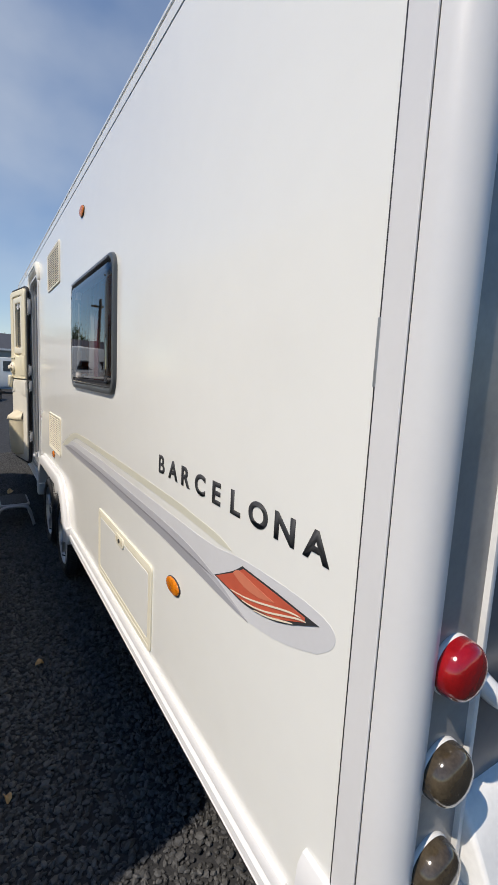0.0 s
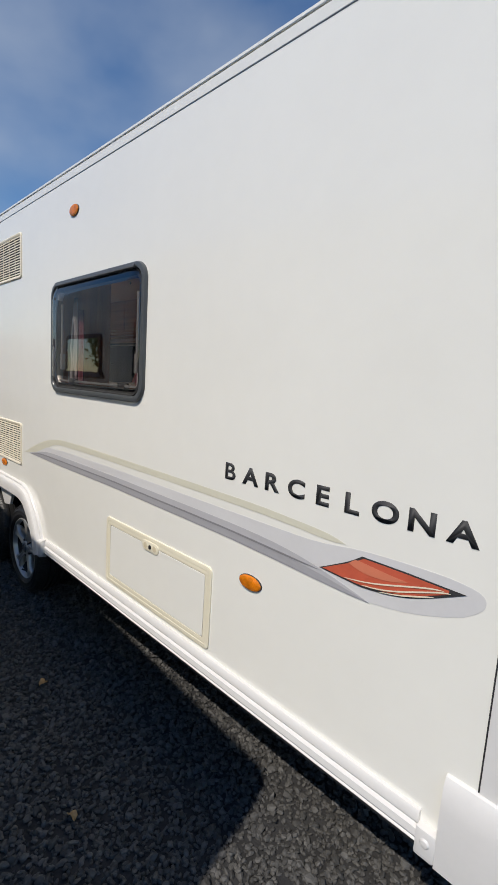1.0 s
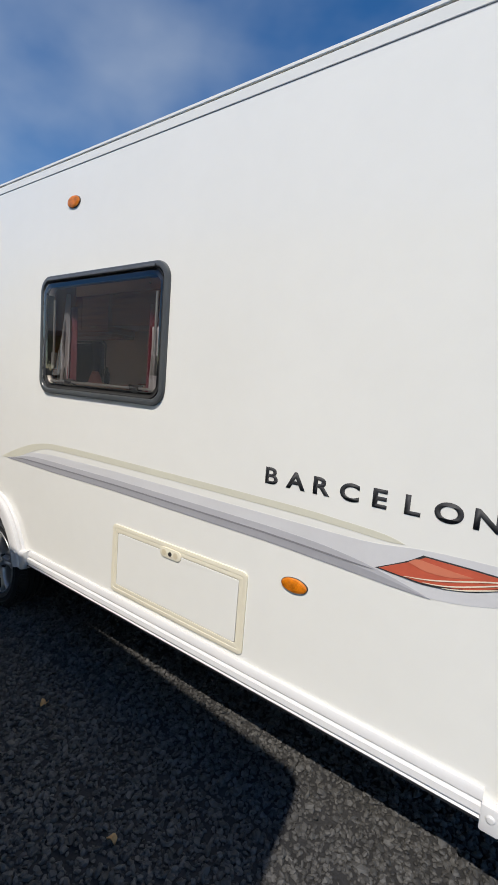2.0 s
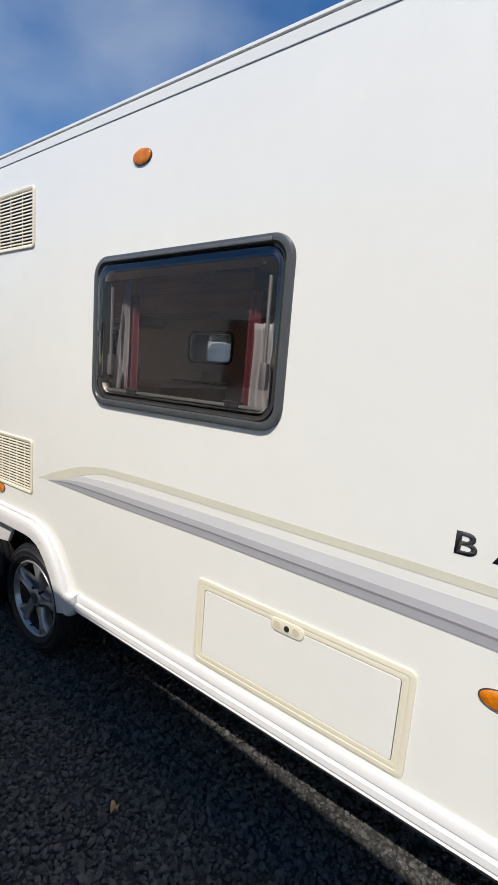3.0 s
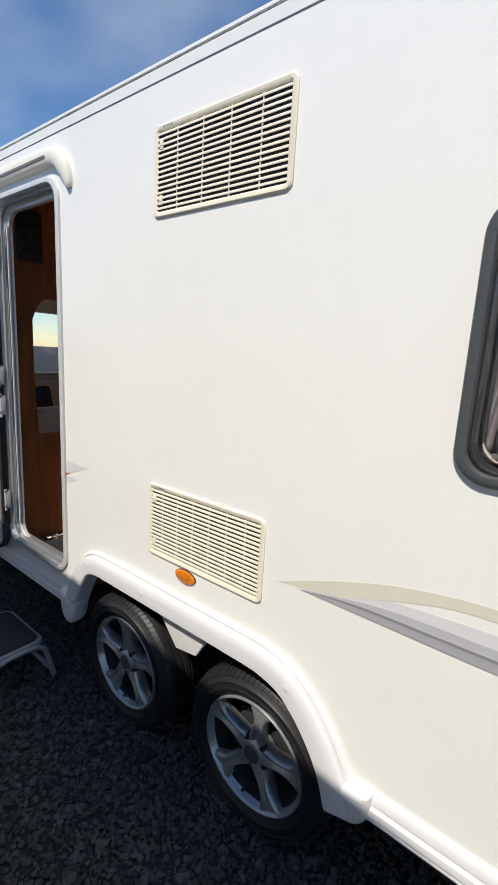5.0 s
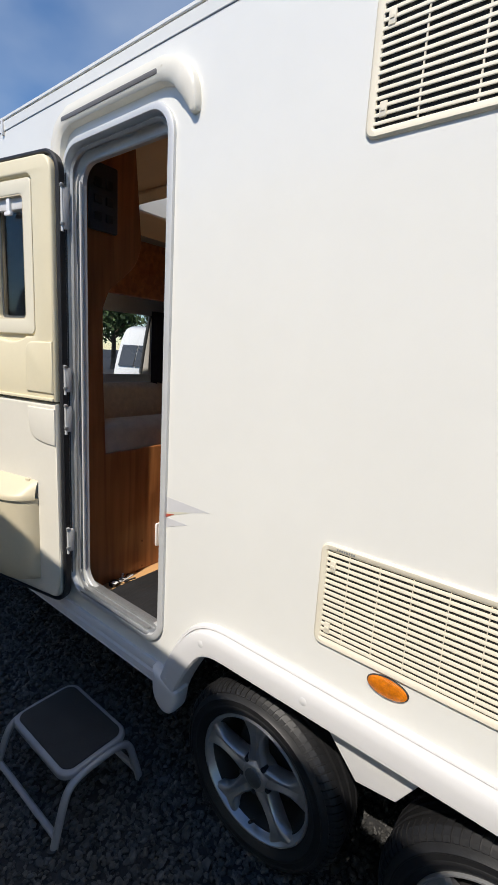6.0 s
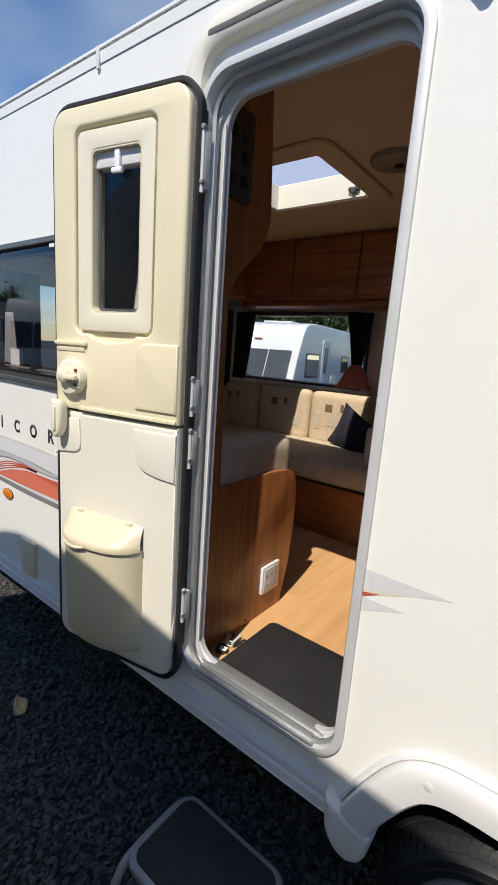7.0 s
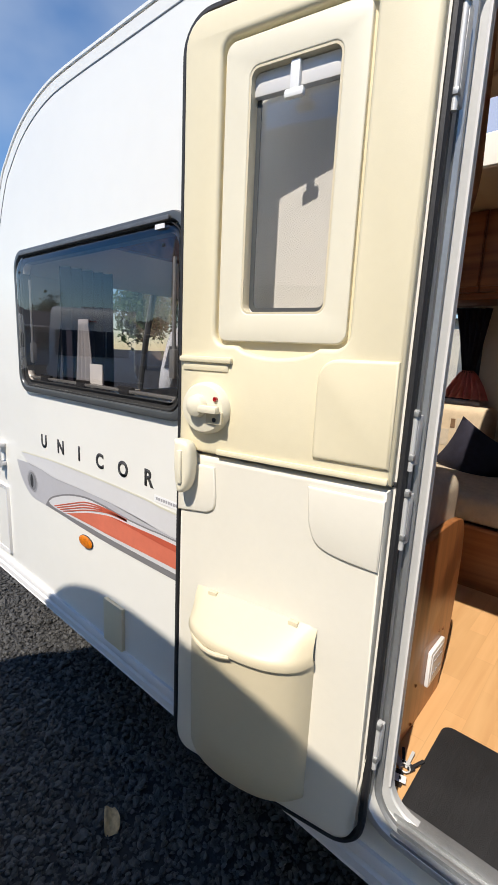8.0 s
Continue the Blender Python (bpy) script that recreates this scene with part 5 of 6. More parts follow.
# door mat
mat_ob = thing("door_mat", plate_bm(rrect(0.585, 4.925, 0.945, 5.390, 0.03, 5), (), 0.012, 0.003, "xy", FLOOR_Z + 0.0005), MAT, "dark grey ribbed door mat on the floor", "mat")
for k in range(10):
    part("rib", box_bm(0.602, 4.945 + 0.043 * k, FLOOR_Z + 0.0115, 0.928, 4.973 + 0.043 * k, FLOOR_Z + 0.0132, 0.0006), MAT, mat_ob, "", True)


def cushion_bm(x0, y0, z0, x1, y1, z1, r=0.05):
    bm = box_bm(x0, y0, z0, x1, y1, z1, r, 4)
    return bm


seat = empty("near_seat", "beige upholstered bench seat behind the wood partition", "seat")
part("backrest", cushion_bm(0.56, 5.487, 0.86, 1.155, 5.66, 1.185, 0.06), FABRIC, seat, "beige woven backrest")
part("seat_cushion", cushion_bm(0.53, 5.60, 0.78, 1.15, 6.95, 0.92, 0.05), FABRIC, seat)
part("seat_base", box_bm(0.53, 5.49, FLOOR_Z, 1.12, 7.0, 0.78, 0.004), OAK_V, seat)
sofa = empty("sofa", "beige sofa with a warm wood base along the far side", "sofa")
part("sofa_base", box_bm(1.90, 5.345, FLOOR_Z, 2.70, 7.2, 0.755, 0.004), OAK_Y, sofa, "warm wood plinth")
part("sofa_edge", box_bm(1.89, 5.34, 0.745, 1.915, 7.2, 0.765, 0.006), OAK_Y, sofa)
part("seat_cushion", cushion_bm(1.90, 5.36, 0.765, 2.56, 7.1, 0.905, 0.05), FABRIC, sofa)
for y0, y1 in ((5.72, 6.19), (6.20, 6.67), (6.68, 7.12)):
    bk = part("back_cushion", cushion_bm(2.48, y0, 0.88, 2.68, y1, 1.268, 0.055), FABRIC_PALE, sofa, "sand back cushion with brown check patches")
    for k, (a, b, c, d, m) in enumerate(((0.06, 0.06, 0.15, 0.14, FABRIC), (0.22, 0.10, 0.32, 0.20, FABRIC), (0.28, 0.20, 0.335, 0.255, FABRIC_BROWN), (0.12, 0.18, 0.18, 0.27, FABRIC), (0.37, 0.07, 0.42, 0.17, FABRIC), (0.19, 0.21, 0.215, 0.265, FABRIC_BROWN))):
        part("patch", box_bm(2.477, y0 + a, 0.925 + b, 2.481, y0 + c, 0.925 + d), m, bk, "", False)
thing("bolster", cushion_bm(2.02, 5.40, 0.895, 2.36, 5.55, 1.14, 0.06), FABRIC, "beige rounded bolster at the end of the sofa", "cushion")


def pillow(m, size, mat, label):
    both = []
    for s in (1, -1):
        both.append(grid_bm(12, 12, lambda u, v: ((u - 0.5) * size * (1 - 0.10 * math.sin(math.pi * v)), (v - 0.5) * size * (1 - 0.10 * math.sin(math.pi * u)), s * 0.075 * (max(0, math.sin(math.pi * u)) * max(0, math.sin(math.pi * v))) ** 0.55)))
    bm = merge(*both)
    bmesh.ops.remove_doubles(bm, verts=bm.verts[:], dist=0.0005)
    ob = thing("pillow", bm, mat, label, "pillow")
    ob.matrix_world = m
    return ob


pillow(pose(2.40, 5.76, 0.99, 0, 75, -8) @ pose(0, 0, 0, 0, 0, 30), 0.36, NAVY, "dark navy cushion leaning on the sofa back")
pillow(pose(1.35, 6.9, 1.0, 70, 0, 10), 0.40, NAVY, "dark navy cushion in the front corner")
# overhead lockers
for k in range(3):
    y0 = 5.36 + 0.495 * k
    lk = empty("overhead_locker", "warm wood overhead locker with a flush handle", "locker", None, "overhead lockers")
    part("body", box_bm(2.37, y0, 1.90, 2.72, y0 + 0.491, 2.31, 0.003), OAK_Y, lk, "", False)
    dr = part("locker_door", box_bm(2.350, y0 + 0.004, 1.925, 2.370, y0 + 0.487, 2.29, 0.005), OAK_Y, lk)
    part("handle", box_bm(2.336, y0 + 0.20, 1.948, 2.351, y0 + 0.29, 1.968, 0.007), BRASS, dr, "brass handle")
thing("pelmet", box_bm(2.40, 5.36, 1.862, 2.715, 6.84, 1.898, 0.006), OAK_Y, "warm wood pelmet under the lockers", "pelmet")
thing("window_shelf", box_bm(2.60, 5.82, 1.268, 2.72, 7.15, 1.290, 0.006), LINING, "cream ledge behind the sofa", "shelf")


def curtain(name, label, mat, x, y0, y1, z0, z1, folds=5, depth=0.02, narrow=None):
    """Pleated cloth hanging between z1 and z0; narrow gives the y limits as a function of height (0 low, 1 high)."""
    f = narrow or (lambda v: (y0, y1))
    bm = grid_bm(48, 12, lambda u, v: (x + depth * math.sin(u * folds * 2 * math.pi + 0.6 * math.sin(3 * v)) * (0.6 + 0.4 * (1 - v)), f(v)[0] + (f(v)[1] - f(v)[0]) * u, z0 + (z1 - z0) * v))
    ob = thing(name, bm, mat, label, "curtain")
    m = ob.modifiers.new("thickness", "SOLIDIFY")
    m.thickness = 0.002
    return ob


curtain("curtain", "dark navy curtain gathered by a tie-back", NAVY, 2.62, 0, 0, 1.45, 1.84, 5, 0.022, lambda v: (5.885 - 0.055 * v, 5.945 + 0.085 * v))
curtain("curtain", "dark navy curtain gathered by a tie-back", NAVY, 2.62, 0, 0, 1.29, 1.84, 5, 0.022, lambda v: (6.94 - 0.08 * v, 7.06))
curtain("curtain_skirt", "dusky rose pleated curtain end fanned below its tie", ROSE, 2.60, 0, 0, 1.305, 1.475, 6, 0.026, lambda v: (5.885 - 0.105 * (1 - v) ** 0.7, 5.945 + 0.11 * (1 - v) ** 0.8))
front_sofa = empty("front_bench", "beige bench back below the front window", "bench")
part("bench_back", cushion_bm(0.62, 6.98, 0.80, 2.60, 7.14, 1.22, 0.06), FABRIC, front_sofa)
part("bench_base", box_bm(1.15, 6.72, FLOOR_Z, 1.90, 7.12, 0.80, 0.004), OAK_Y, front_sofa)
thing("front_locker", plate_bm([(0.56, 1.90), (2.34, 1.90), (2.34, 2.31), (0.56, 2.31)], (), 0.05, 0.006, "xz", 6.74), OAK_Y, "warm wood locker front over the front window", "locker")
for x0, x1 in ((0.62, 0.86), (2.18, 2.5)):
    bm = grid_bm(40, 8, lambda u, v: (x0 + (x1 - x0) * u, 7.02 + 0.02 * math.sin(u * 30), 1.20 + 0.64 * v))
    thing("curtain", bm, NAVY, "dark navy curtain beside the front window", "curtain")
# tall cabinet and kitchen unit on the far side
unit = empty("kitchen_cabinet", "warm wood cabinet with a pale worktop", "cabinet")
part("body", box_bm(1.905, 4.45, FLOOR_Z, 2.70, 5.335, 1.310, 0.004), OAK_V, unit, "", False)
part("cabinet_door", box_bm(1.889, 4.86, FLOOR_Z + 0.08, 1.906, 5.325, 1.290, 0.004), OAK_V, unit)
part("worktop", box_bm(1.87, 4.44, 1.310, 2.71, 5.36, 1.340, 0.008), LINING, unit, "pale worktop")
thing("bottle", lathe_bm([(1.341, 0.0), (1.341, 0.03), (1.445, 0.03), (1.475, 0.012), (1.515, 0.012), (1.515, 0.0)], 16, "z", (2.2, 5.14, 0)), FRAME, "dark bottle on the worktop", "bottle")
lamp = thing("ceiling_light", lathe_bm([(2.315, 0.105), (2.305, 0.105), (2.293, 0.098), (2.286, 0.07), (2.283, 0.0)], 32, "z", (1.46, 5.32, 0)), material("smoky ceiling lamp", (0.30, 0.25, 0.20), 0.35, vary=0.2, scale=30), "round switched-off ceiling light", "ceiling light")
part("switch", box_bm(1.445, 5.29, 2.275, 1.465, 5.32, 2.286, 0.003), BLACK, lamp)
tagged(link("wall_partition", box_bm(0.512, 4.80, FLOOR_Z, 1.60, 4.83, 2.311), OAK_V, None, "", False), "warm wood room partition", "wall", kind="structure")

# ---- inside the rear room ----
ward = empty("wardrobe", "warm wood two-door wardrobe with round knobs", "wardrobe")
part("body", box_bm(2.195, 2.45, FLOOR_Z, 2.71, 3.62, 2.31, 0.003), OAK_V, ward, "", False)
for y0, y1, ky in ((3.255, 3.60, 3.315), (2.84, 3.205, 3.142), (2.47, 2.835, 2.80)):
    d = part("wardrobe_door", box_bm(2.176, y0, FLOOR_Z + 0.05, 2.195, y1, 2.24, 0.004), OAK_V, ward)
    part("knob", lathe_bm([(2.176, 0.006), (2.168, 0.006), (2.160, 0.014), (2.154, 0.012), (2.152, 0.0)], 18, "x", (0, ky, 1.395)), BRASS, d, "dull brass knob")
thing("shelf", box_bm(2.40, 4.40, 1.355, 2.70, 4.88, 1.37, 0.003), OAK_Y, "wood shelf on the far wall", "shelf")
thing("storage_box", box_bm(2.41, 4.50, 1.3705, 2.68, 4.84, 1.455, 0.01), IVORY, "small cream box on a shelf", "box")
thing("overhead_locker", box_bm(2.35, 3.95, 1.96, 2.72, 5.3, 2.31, 0.006), OAK_Y, "warm wood overhead locker over the worktop", "locker")
thing("bed", cushion_bm(0.60, 1.15, 0.62, 2.0, 2.3, 0.86, 0.06), FABRIC, "beige bed mattress in the rear room", "bed")
part("bed_base", box_bm(0.60, 1.15, FLOOR_Z, 2.0, 2.28, 0.64, 0.004), OAK_Y, bpy.data.objects["bed"])
curtain("curtain", "burgundy curtain edge beside the rear window", BURGUNDY, 0.575, 3.185, 3.245, 1.33, 1.74, 2, 0.012)
curtain("net_curtain", "white net curtain drawn aside", NET, 0.560, 0, 0, 1.35, 1.80, 3, 0.010, lambda v: (3.225, 3.31 - 0.075 * max(0, v - 0.1)))
curtain("curtain", "burgundy curtain edge beside the rear window", BURGUNDY, 0.580, 2.605, 2.65, 1.33, 1.73, 2, 0.012)
curtain("net_curtain", "white net curtain drawn aside", NET, 0.560, 0, 0, 1.35, 1.63, 3, 0.012, lambda v: (2.515 + 0.02 * math.sin(6 * v), 2.61))
curtain("net_curtain", "white net curtain in the front window", NET, 0.62, 0, 0, 1.32, 1.62, 3, 0.012, lambda v: (6.78 + 0.03 * v, 6.9 - 0.03 * v))
thing("card", box_bm(W + 0.03, 6.52, 1.385, W + 0.034, 6.60, 1.455), WHITE_PLASTIC, "small white card standing in the front window", "card", "", False)

# ---- step stool ----
step = empty("step_stool", "grey steel step stool with a black tread on the gravel", "step stool")
part("tread_frame", plate_bm(rrect(0.118, 4.912, 0.362, 5.272, 0.045, 6), (), 0.026, 0.008, "xy", 0.196), STEP_PAINT, step, "silver grey tread frame")
part("tread", plate_bm(rrect(0.134, 4.928, 0.346, 5.256, 0.034, 6), (), 0.006, 0.002, "xy", 0.2195), MAT, step, "black rubber tread")
for y, s in ((4.905, -1), (5.279, 1)):
    pts = smooth_path([(0.070, y + 0.01 * s, 0.012), (0.095, y + 0.006 * s, 0.10), (0.125, y, 0.175), (0.17, y - 0.005 * s, 0.198), (0.24, y - 0.006 * s, 0.202), (0.31, y - 0.005 * s, 0.198), (0.35, y, 0.175), (0.372, y + 0.006 * s, 0.10), (0.392, y + 0.01 * s, 0.012)], 5)
    part("leg", tube_bm(pts, 0.0125, 12), STEP_PAINT, step)
    for x in (0.068, 0.394):
        part("foot", lathe_bm([(-0.004, 0.0), (-0.004, 0.016), (0.03, 0.015), (0.03, 0.0)], 14, "z", (x, y + 0.01 * s, 0)), BLACK, step)
for x in (0.082, 0.382):
    part("stretcher", tube_bm([(x, 4.90, 0.055), (x, 5.284, 0.055)], 0.010, 10), STEP_PAINT, step)

step.matrix_world = pose(0.028, 0.012, -0.012)

# ---- ground, gravel and litter ----
xs = [-300, -120, -60, -30, -15, -6, -3, 0, 1.5, 3.2, 3.8, 4.6, 5.4, 6.2, 8, 12, 20, 40, 80, 160, 300]
ys = [-300, -120, -60, -30, -12, -4, 0, 2, 4, 6, 8, 11, 15, 22, 35, 60, 120, 300]


def fall(x):
    t = min(1.0, max(0.0, (x - 3.2) / 3.0))
    return -0.25 * t * t * (3 - 2 * t)


bm = bmesh.new()
grid = [[bm.verts.new((x, y, fall(x))) for y in ys] for x in xs]
for i in range(len(xs) - 1):
    for j in range(len(ys) - 1):
        bm.faces.new((grid[i][j], grid[i + 1][j], grid[i + 1][j + 1], grid[i][j + 1]))
ground = tagged(link("ground", bm, GROUND, None, "", True), "dark compacted gravel yard", "ground", kind="structure")

rng = np.random.default_rng(7)
COUNT = 122000
g = (1 + 5 ** 0.5) / 2
ico = np.array([(-1, g, 0), (1, g, 0), (-1, -g, 0), (1, -g, 0), (0, -1, g), (0, 1, g), (0, -1, -g), (0, 1, -g), (g, 0, -1), (g, 0, 1), (-g, 0, -1), (-g, 0, 1)]) / (1 + g * g) ** 0.5
tri = np.array([(0, 11, 5), (0, 5, 1), (0, 1, 7), (0, 7, 10), (0, 10, 11), (1, 5, 9), (5, 11, 4), (11, 10, 2), (10, 7, 6), (7, 1, 8), (3, 9, 4), (3, 4, 2), (3, 2, 6), (3, 6, 8), (3, 8, 9), (4, 9, 5), (2, 4, 11), (6, 2, 10), (8, 6, 7), (9, 8, 1)])
px, py = rng.uniform(-1.0, 1.15, COUNT), rng.uniform(0.75, 8.9, COUNT)
size = rng.lognormal(math.log(0.0084), 0.28, COUNT).clip(0.004, 0.019)
stretch_ = np.stack([rng.uniform(0.95, 1.45, COUNT), rng.uniform(0.75, 1.05, COUNT), rng.uniform(0.45, 0.75, COUNT)], 1)
# squared-off lumps: each chip is clipped by a few random planes
verts = np.repeat(ico[None], COUNT, 0) * rng.uniform(0.9, 1.12, (COUNT, 12, 1))
for _ in range(5):
    nrm = rng.normal(size=(COUNT, 1, 3))
    nrm /= np.linalg.norm(nrm, axis=2, keepdims=True)
    over = np.maximum(0, (verts * nrm).sum(2, keepdims=True) - rng.uniform(0.5, 0.75, (COUNT, 1, 1)))
    verts -= over * nrm
verts *= stretch_[:, None] * size[:, None, None]
turn_, tip_, lean_ = rng.uniform(0, 6.283, COUNT), rng.normal(0, 0.42, COUNT), rng.normal(0, 0.42, COUNT)
for axis_a, axis_b, ang in ((1, 2, tip_), (0, 2, lean_), (0, 1, turn_)):
    ca, sa = np.cos(ang)[:, None], np.sin(ang)[:, None]
    va, vb = verts[:, :, axis_a].copy(), verts[:, :, axis_b].copy()
    verts[:, :, axis_a], verts[:, :, axis_b] = ca * va - sa * vb, sa * va + ca * vb
verts += np.stack([px, py, size * rng.uniform(0.1, 0.75, COUNT)], 1)[:, None]
faces = (tri[None] + 12 * np.arange(COUNT)[:, None, None]).reshape(-1, 3)
me = bpy.data.meshes.new("gravel")
me.from_pydata(verts.reshape(-1, 3), [], faces)
me.materials.append(GRAVEL)
tagged(new("gravel", me), "loose dark basalt gravel chips", "gravel", kind="stuff")


def litter(name, label, m, size, mat):
    bm = grid_bm(6, 6, lambda u, v: ((u - 0.5) * size * 1.4, (v - 0.5) * size * (1 - 1.2 * (u - 0.5) ** 2), 0.010 * math.sin(3.1 * u) + 0.008 * math.cos(5 * v + 2 * u)))
    ob = thing(name, bm, mat, label, "litter")
    ob.matrix_world = m
    s = ob.modifiers.new("thickness", "SOLIDIFY")
    s.thickness = 0.001
    return ob


litter("leaf", "dry tan leaf on the gravel", pose(0.225, 2.788, 0.012, 6, 10, 40), 0.028, LEAF)
litter("leaf", "dry tan leaf on the gravel", pose(0.05, 2.10, 0.012, 6, -8, 110), 0.022, LEAF)
litter("paper_scrap", "crumpled tan paper scrap on the gravel", pose(0.30, 6.17, 0.022, 24, -18, 60), 0.055, material("tan paper", (0.50, 0.37, 0.20), 0.8, vary=0.3, scale=60))


# ---- other vehicles and the surroundings ----
def parked_caravan(label, m, length, height, door_side=True, boxy=False, name="parked_caravan"):
    """A touring caravan, its nose towards -y, built round its own middle; the door is on its +x side."""
    half, wide = length / 2, 1.12
    c = empty(name, label, "caravan", m)
    side = smooth_path([(-half + 0.02, 0.36), (-half, 0.75), (-half + 0.10, 1.25), (-half + 0.34, 1.9), (-half + 0.62, height - 0.16), (-half + 1.0, height - 0.02), (-half + 1.5, height)], 5) + [(half - 0.35, height), (half - 0.12, height - 0.06), (half, height - 0.25), (half, 0.36)]
    if boxy:
        side = [(-half, 0.36), *smooth_path([(-half, 1.2), (-half + 0.12, 1.75), (-half + 0.32, height - 0.5), (-half + 0.50, height - 0.2), (-half + 0.83, height - 0.04), (-half + 1.23, height)], 5), (half - 0.06, height), (half - 0.01, height - 0.05), (half, height - 0.12), (half, 0.36)]
    body = part("body", plate_bm(side[::-1], (), 2 * wide, 0.03, "yz", -wide), WHITE, c, "white body shell")
    part("skirt", box_bm(-wide - 0.012, -half + 0.2, 0.33, wide + 0.012, half - 0.1, 0.42, 0.01), STRIPE_PALE, c)
    for sx in (1, -1):
        spots = [(-half + 0.75, 1.25, -half + 1.65, 1.85), (half - 2.5, 1.35, half - 1.8, 1.85), (half - 1.1, 1.35, half - 0.45, 1.85)]
        for y0, z0, y1, z1 in spots:
            fr = part("window", plate_bm(rrect(y0, z0, y1, z1, 0.06, 5), (), 0.02, 0.004, "yz", wide - 0.002 if sx > 0 else -wide - 0.018), FRAME, c, "dark tinted window")
            part("pane", plate_bm(rrect(y0 + 0.05, z0 + 0.05, y1 - 0.05, z1 - 0.05, 0.04, 5), (), 0.006, 0, "yz", wide + 0.016 if sx > 0 else -wide - 0.022), GLASS_DARK, fr)
        part("stripe", box_bm(wide if sx > 0 else -wide - 0.003, -half + 0.3, 0.98, wide + 0.003 if sx > 0 else -wide, half - 0.1, 1.06), STRIPE_MID, c, "", False)
        whl = part("wheel", lathe_bm([(-0.02, 0.0), (-0.02, 0.17), (0.0, 0.19), (0.14, 0.19)], 28, "x", (sx * (wide - 0.02) - (0.12 if sx > 0 else 0), 0.2, 0.30)), ALLOY, c)
        part("tyre", lathe_bm([(-0.03, 0.19), (-0.03, 0.26), (0.0, 0.295), (0.16, 0.295), (0.19, 0.25), (0.19, 0.19)], 32, "x", (sx * (wide - 0.02) - (0.16 if sx > 0 else 0), 0.2, 0.293), closed=True), TYRE, whl)
    if door_side:
        dr = part("door", plate_bm(rrect(-half + 1.85, 0.48, -half + 2.42, 2.2, 0.06, 5), (), 0.02, 0.005, "yz", wide - 0.004), WHITE_TRIM, c, "white door")
        part("pane", plate_bm(rrect(-half + 2.0, 1.35, -half + 2.26, 2.02, 0.04, 5), (), 0.008, 0.002, "yz", wide + 0.016), FRAME, dr)
        for z0 in (0.75, 1.05):
            part("vent", box_bm(wide, -half + 2.7, z0, wide + 0.012, -half + 3.15, z0 + 0.22, 0.004), IVORY, c)
    # three front panes on the sloping nose
    for a, b in () if boxy else ((-0.95, -0.38), (-0.34, 0.34), (0.38, 0.95)):
        bm = bmesh.new()
        lo_ = [bm.verts.new((x, -half + 0.085 - 0.02, 1.22)) for x in (a, b)]
        hi_ = [bm.verts.new((x, -half + 0.325 - 0.02, 1.86)) for x in (b, a)]
        f = bm.faces.new(lo_ + hi_)
        r = bmesh.ops.extrude_face_region(bm, geom=[f])
        bmesh.ops.translate(bm, verts=[g for g in r["geom"] if isinstance(g, bmesh.types.BMVert)], vec=(0, -0.025, 0.01))
        part("front_window", bm, FRAME, c, "dark tinted front window", False)
    if not boxy:
        part("nose_mark", merge(box_bm(-0.10, -half + 0.40, 2.10, 0.10, -half + 0.50, 2.13)), RED_VINYL, c, "", False)
    part("roof_box", merge(box_bm(-0.4, -half + 1.4, height, 0.4, -half + 2.0, height + 0.06, 0.02), box_bm(-0.35, 0.2, height, 0.35, 0.7, height + 0.07, 0.02)), WHITE_TRIM, c)
    part("drawbar", merge(box_bm(-0.06, -half - 1.1, 0.36, 0.06, -half + 0.2, 0.44, 0.01), tube_bm([(0, -half - 0.95, 0.0), (0, -half - 0.95, 0.5)], 0.03, 10)), DARK, c)
    return c


# the one whose shadow lies along this side, beyond it the others
parked_caravan("white touring caravan parked alongside on the gravel", pose(-2.168, 4.28, 0, 0, 0, -3.7) @ pose(0, 0, 0, 0, 0, 180), 5.72, 2.59, False, True)
parked_caravan("white touring caravan with tinted windows across the yard", pose(10.9, 11.5, -0.25, 0, 0, -81), 6.0, 2.55)
parked_caravan("white touring caravan with tinted windows across the yard", pose(11.2, 15.6, -0.25, 0, 0, -76), 6.0, 2.5)
parked_caravan("white touring caravan parked on the far side", pose(6.4, 4.0, -0.25, 0, 0, 180), 5.5, 2.5)
parked_caravan("white touring caravan at the end of the yard", pose(-6.2, 17.5, 0, 0, 0, 35), 5.6, 2.5)
parked_caravan("white touring caravan at the end of the yard", pose(-2.6, 22.5, 0, 0, 0, 80), 5.2, 2.45)


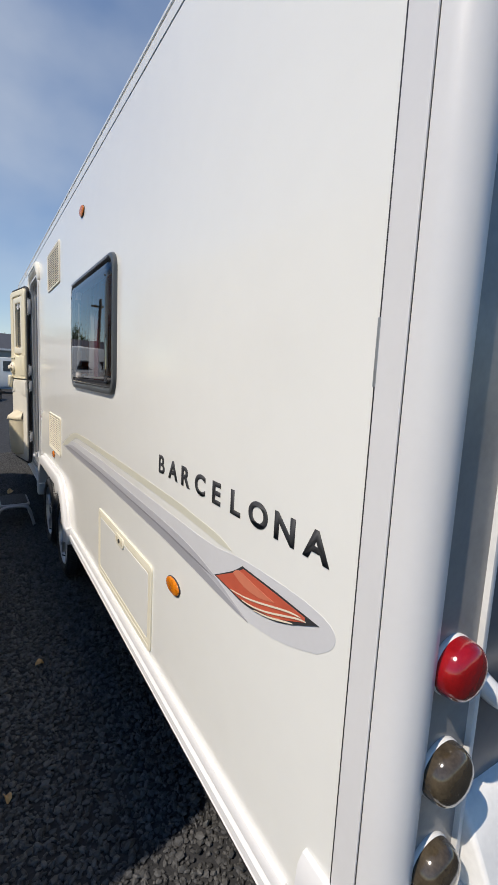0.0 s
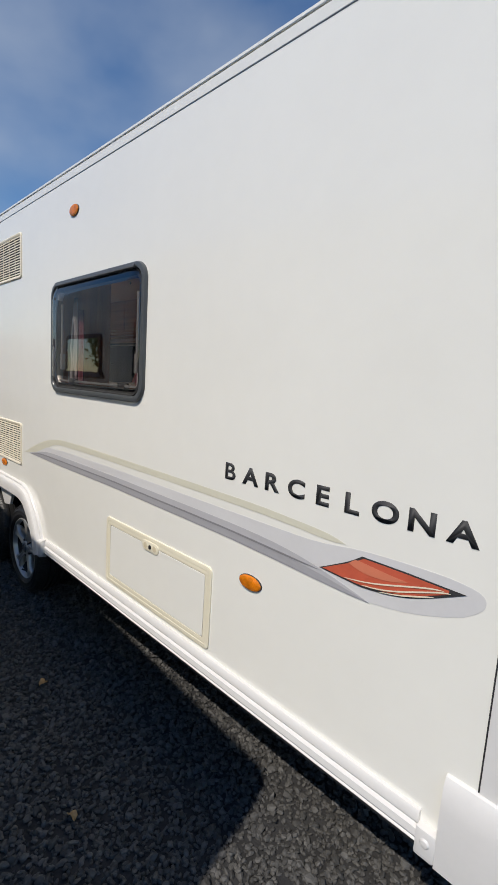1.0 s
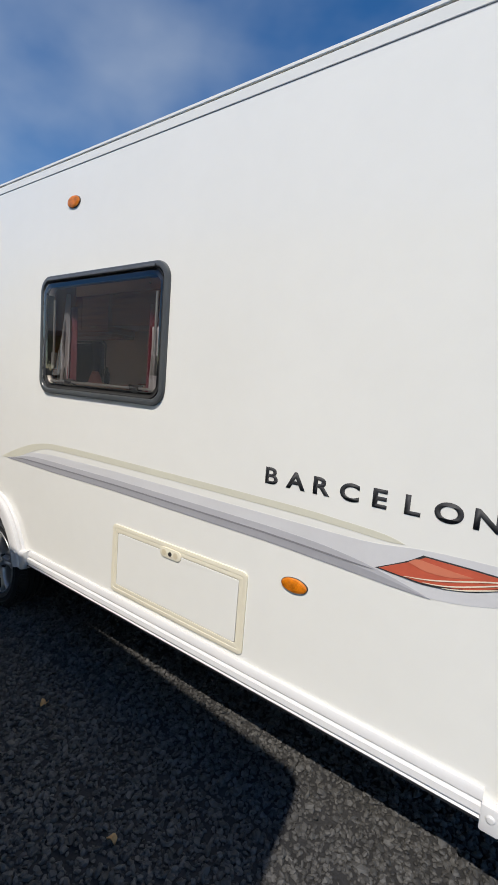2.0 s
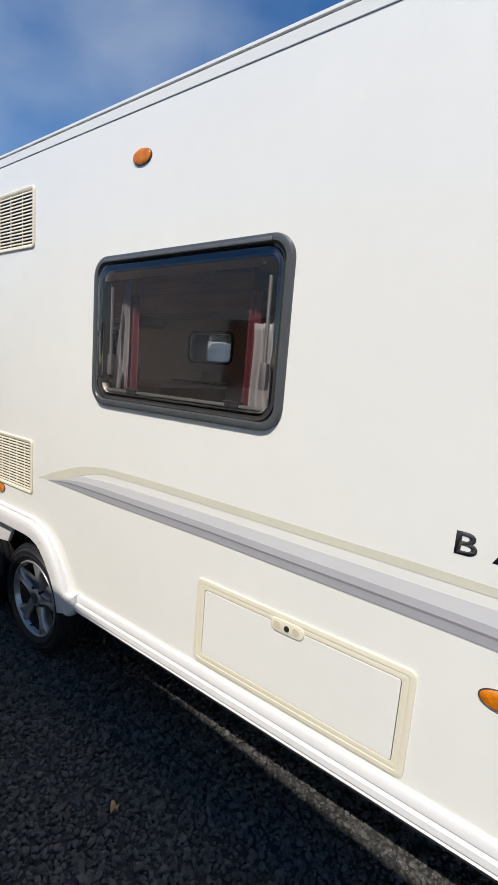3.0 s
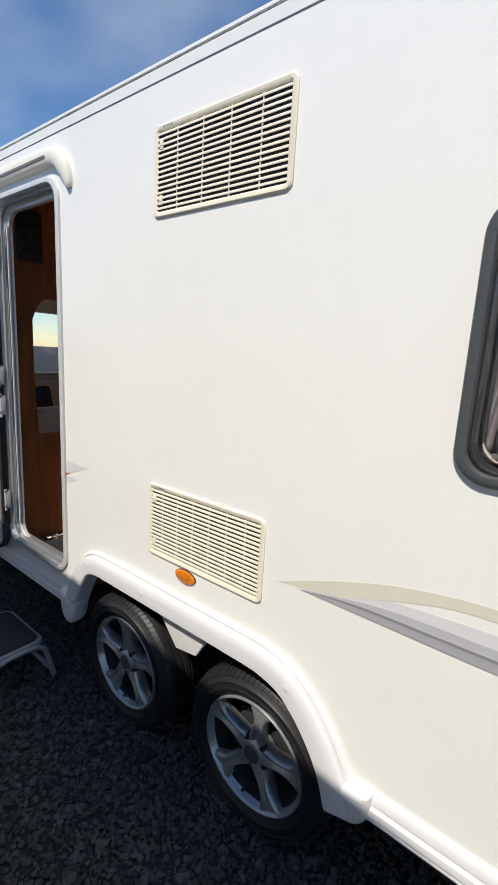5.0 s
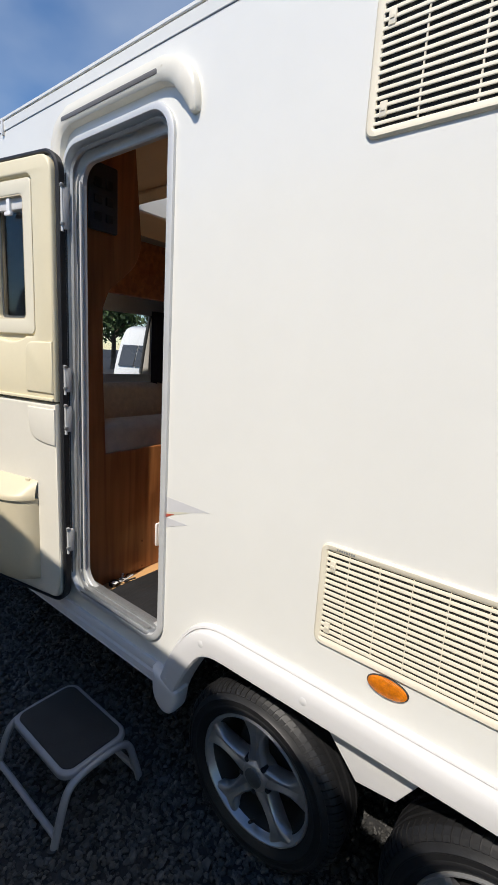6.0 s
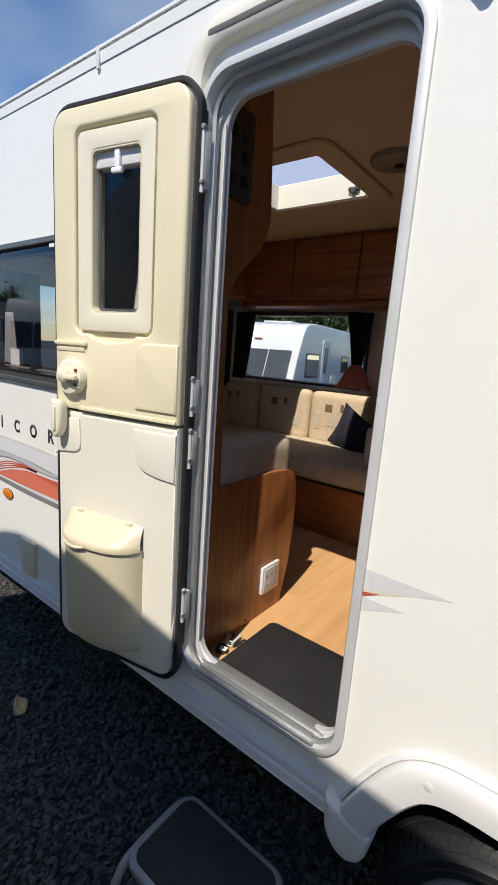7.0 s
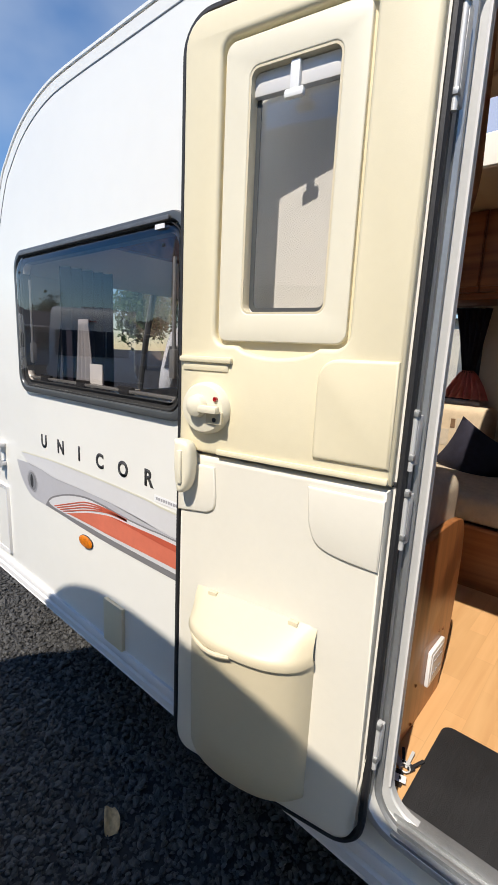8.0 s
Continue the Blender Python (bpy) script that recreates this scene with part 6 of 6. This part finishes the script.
def building(name, label, x0, y0, x1, y1, base, eaves, ridge, wall_mat, boards=0):
    b = empty(name, label, "building")
    part("wall", box_bm(x0, y0, base, x1, y1, eaves), wall_mat, b, "", False)
    bm = bmesh.new()
    xm0, xm1 = x0 - 0.4, x1 + 0.4
    ym = (y0 + y1) / 2
    v = [bm.verts.new(p) for p in ((xm0, y0 - 0.4, eaves - 0.05), (xm1, y0 - 0.4, eaves - 0.05), (xm1, y1 + 0.4, eaves - 0.05), (xm0, y1 + 0.4, eaves - 0.05), (xm0, ym, ridge), (xm1, ym, ridge))]
    for f in ((0, 1, 5, 4), (2, 3, 4, 5), (0, 4, 3), (1, 2, 5), (0, 3, 2, 1)):
        bm.faces.new([v[i] for i in f])
    part("roof", bm, ROOF_DARK, b, "dark sheet roof", False)
    part("gutter", box_bm(x0 - 0.4, y0 - 0.52, eaves - 0.12, x1 + 0.4, y0 - 0.4, eaves), WHITE_TRIM, b, "", False)
    for k in range(boards):
        z = base + (eaves - base) * k / boards
        part("board", box_bm(x0 - 0.02, y0 - 0.035, z + 0.01, x1 + 0.02, y0, z + (eaves - base) / boards - 0.015), wall_mat, b, "", False)
    for k in range(int((x1 - x0) // 4)):
        xx = x0 + 1.5 + 4 * k
        part("window", box_bm(xx, y0 - 0.06, base + 1.0, xx + 1.4, y0 - 0.03, base + 2.2, 0.01), FRAME, b)
    return b


building("shed", "long grey weatherboard shed with a dark roof", -26, 34, 9, 44, 0, 2.6, 3.9, SIDING, 14)
building("house", "grey weatherboard house with a dark roof", -36, 33, -24, 41, 0, 2.7, 4.2, SIDING, 14)
building("rendered_building", "beige rendered building behind the yard", 30, 14, 44, 21.5, -0.25, 4.2, 4.6, RENDERED)
van = empty("van", "small white van parked before the shed", "van", pose(1.2, 29, 0, 0, 0, 90))
part("body", plate_bm([(-2.3, 0.35), (2.2, 0.35), (2.25, 1.9), (-0.7, 1.95), (-1.4, 1.2), (-2.25, 1.0)], (), 1.7, 0.06, "yz", -0.85), WHITE, van, "white body")
for y in (-1.5, 1.4):
    for x in (-0.88, 0.70):
        part("wheel", lathe_bm([(0, 0.0), (0, 0.2), (0.0, 0.32), (0.18, 0.32), (0.18, 0.0)], 24, "x", (x, y, 0.32)), TYRE, van)
for x in (-0.858, 0.85):
    part("window", plate_bm([(-1.2, 1.2), (-0.1, 1.2), (-0.1, 1.75), (-0.65, 1.75)], (), 0.01, 0, "yz", x), FRAME, van)
pole = thing("utility_pole", merge(tube_bm([(-6.2, 30.0, 0), (-6.2, 30.0, 6.0)], [0.16, 0.11], 12), box_bm(-7.0, 29.95, 5.45, -5.4, 30.05, 5.57)), BARK, "tall wooden utility pole with a crossarm", "pole")


def tree(m, height, seed):
    r = np.random.default_rng(seed)
    t = empty("tree", "leafy green tree behind the yard", "tree", m, "trees behind the yard")
    limbs = [tube_bm([(0, 0, 0), (0.1, 0.05, height * 0.3), (0.05, -0.1, height * 0.7)], [0.22, 0.17, 0.06], 9)]
    for k in range(6):
        a = r.uniform(0, 6.28)
        z = height * r.uniform(0.25, 0.55)
        limbs.append(tube_bm([(0.05, 0, z), (1.0 * math.cos(a), 1.0 * math.sin(a), z + 0.8), (1.7 * math.cos(a), 1.7 * math.sin(a), z + 1.7)], [0.09, 0.06, 0.02], 7))
    part("trunk", merge(*limbs), BARK, t)
    n = 5200
    clump = r.normal(0, 1, (26, 3))
    clump /= np.linalg.norm(clump, axis=1, keepdims=True)
    centre = clump * r.uniform(0.5, 1.0, (26, 1)) * (height * 0.30, height * 0.30, height * 0.30) + (0, 0, height * 0.64)
    p = centre[r.integers(0, 26, n)] + r.normal(0, height * 0.075, (n, 3))
    u, w = r.normal(0, 0.085, (n, 3)), r.normal(0, 0.085, (n, 3))
    vv = np.stack([p - u, p + w, p + u, p - w], 1).reshape(-1, 3)
    me = bpy.data.meshes.new("crown")
    me.from_pydata(vv.tolist(), [], np.arange(4 * n).reshape(-1, 4).tolist())
    me.materials.append(FOLIAGE)
    cr = new("crown", me)
    cr.parent = t
    return t


base_tree = [tree(pose(24, 24, -0.25), 7.5, 3), tree(pose(28, 30, -0.25), 8.5, 5)]
for k, (x, y, z, s) in enumerate(((27, 20, -0.25, 0.9), (22, 29, -0.25, 1.1), (32, 24.5, -0.25, 1.1), (30, 36, -0.25, 1.0), (22, 36, -0.25, 1.0), (14, 46, -0.25, 0.8), (-2, 50, 0, 0.66), (-8, 52, 0, 0.72), (-14, 50, 0, 0.65), (-20, 51, 0, 0.75), (-26, 49, 0, 0.68), (4, 50, 0, 0.6), (38, 12, -0.25, 1.0), (36, 28, -0.25, 1.2))):
    o = copy_thing(base_tree[k % 2], pose(x, y, z, 0, 0, 67 * k))
    o.scale = (s, s, s)
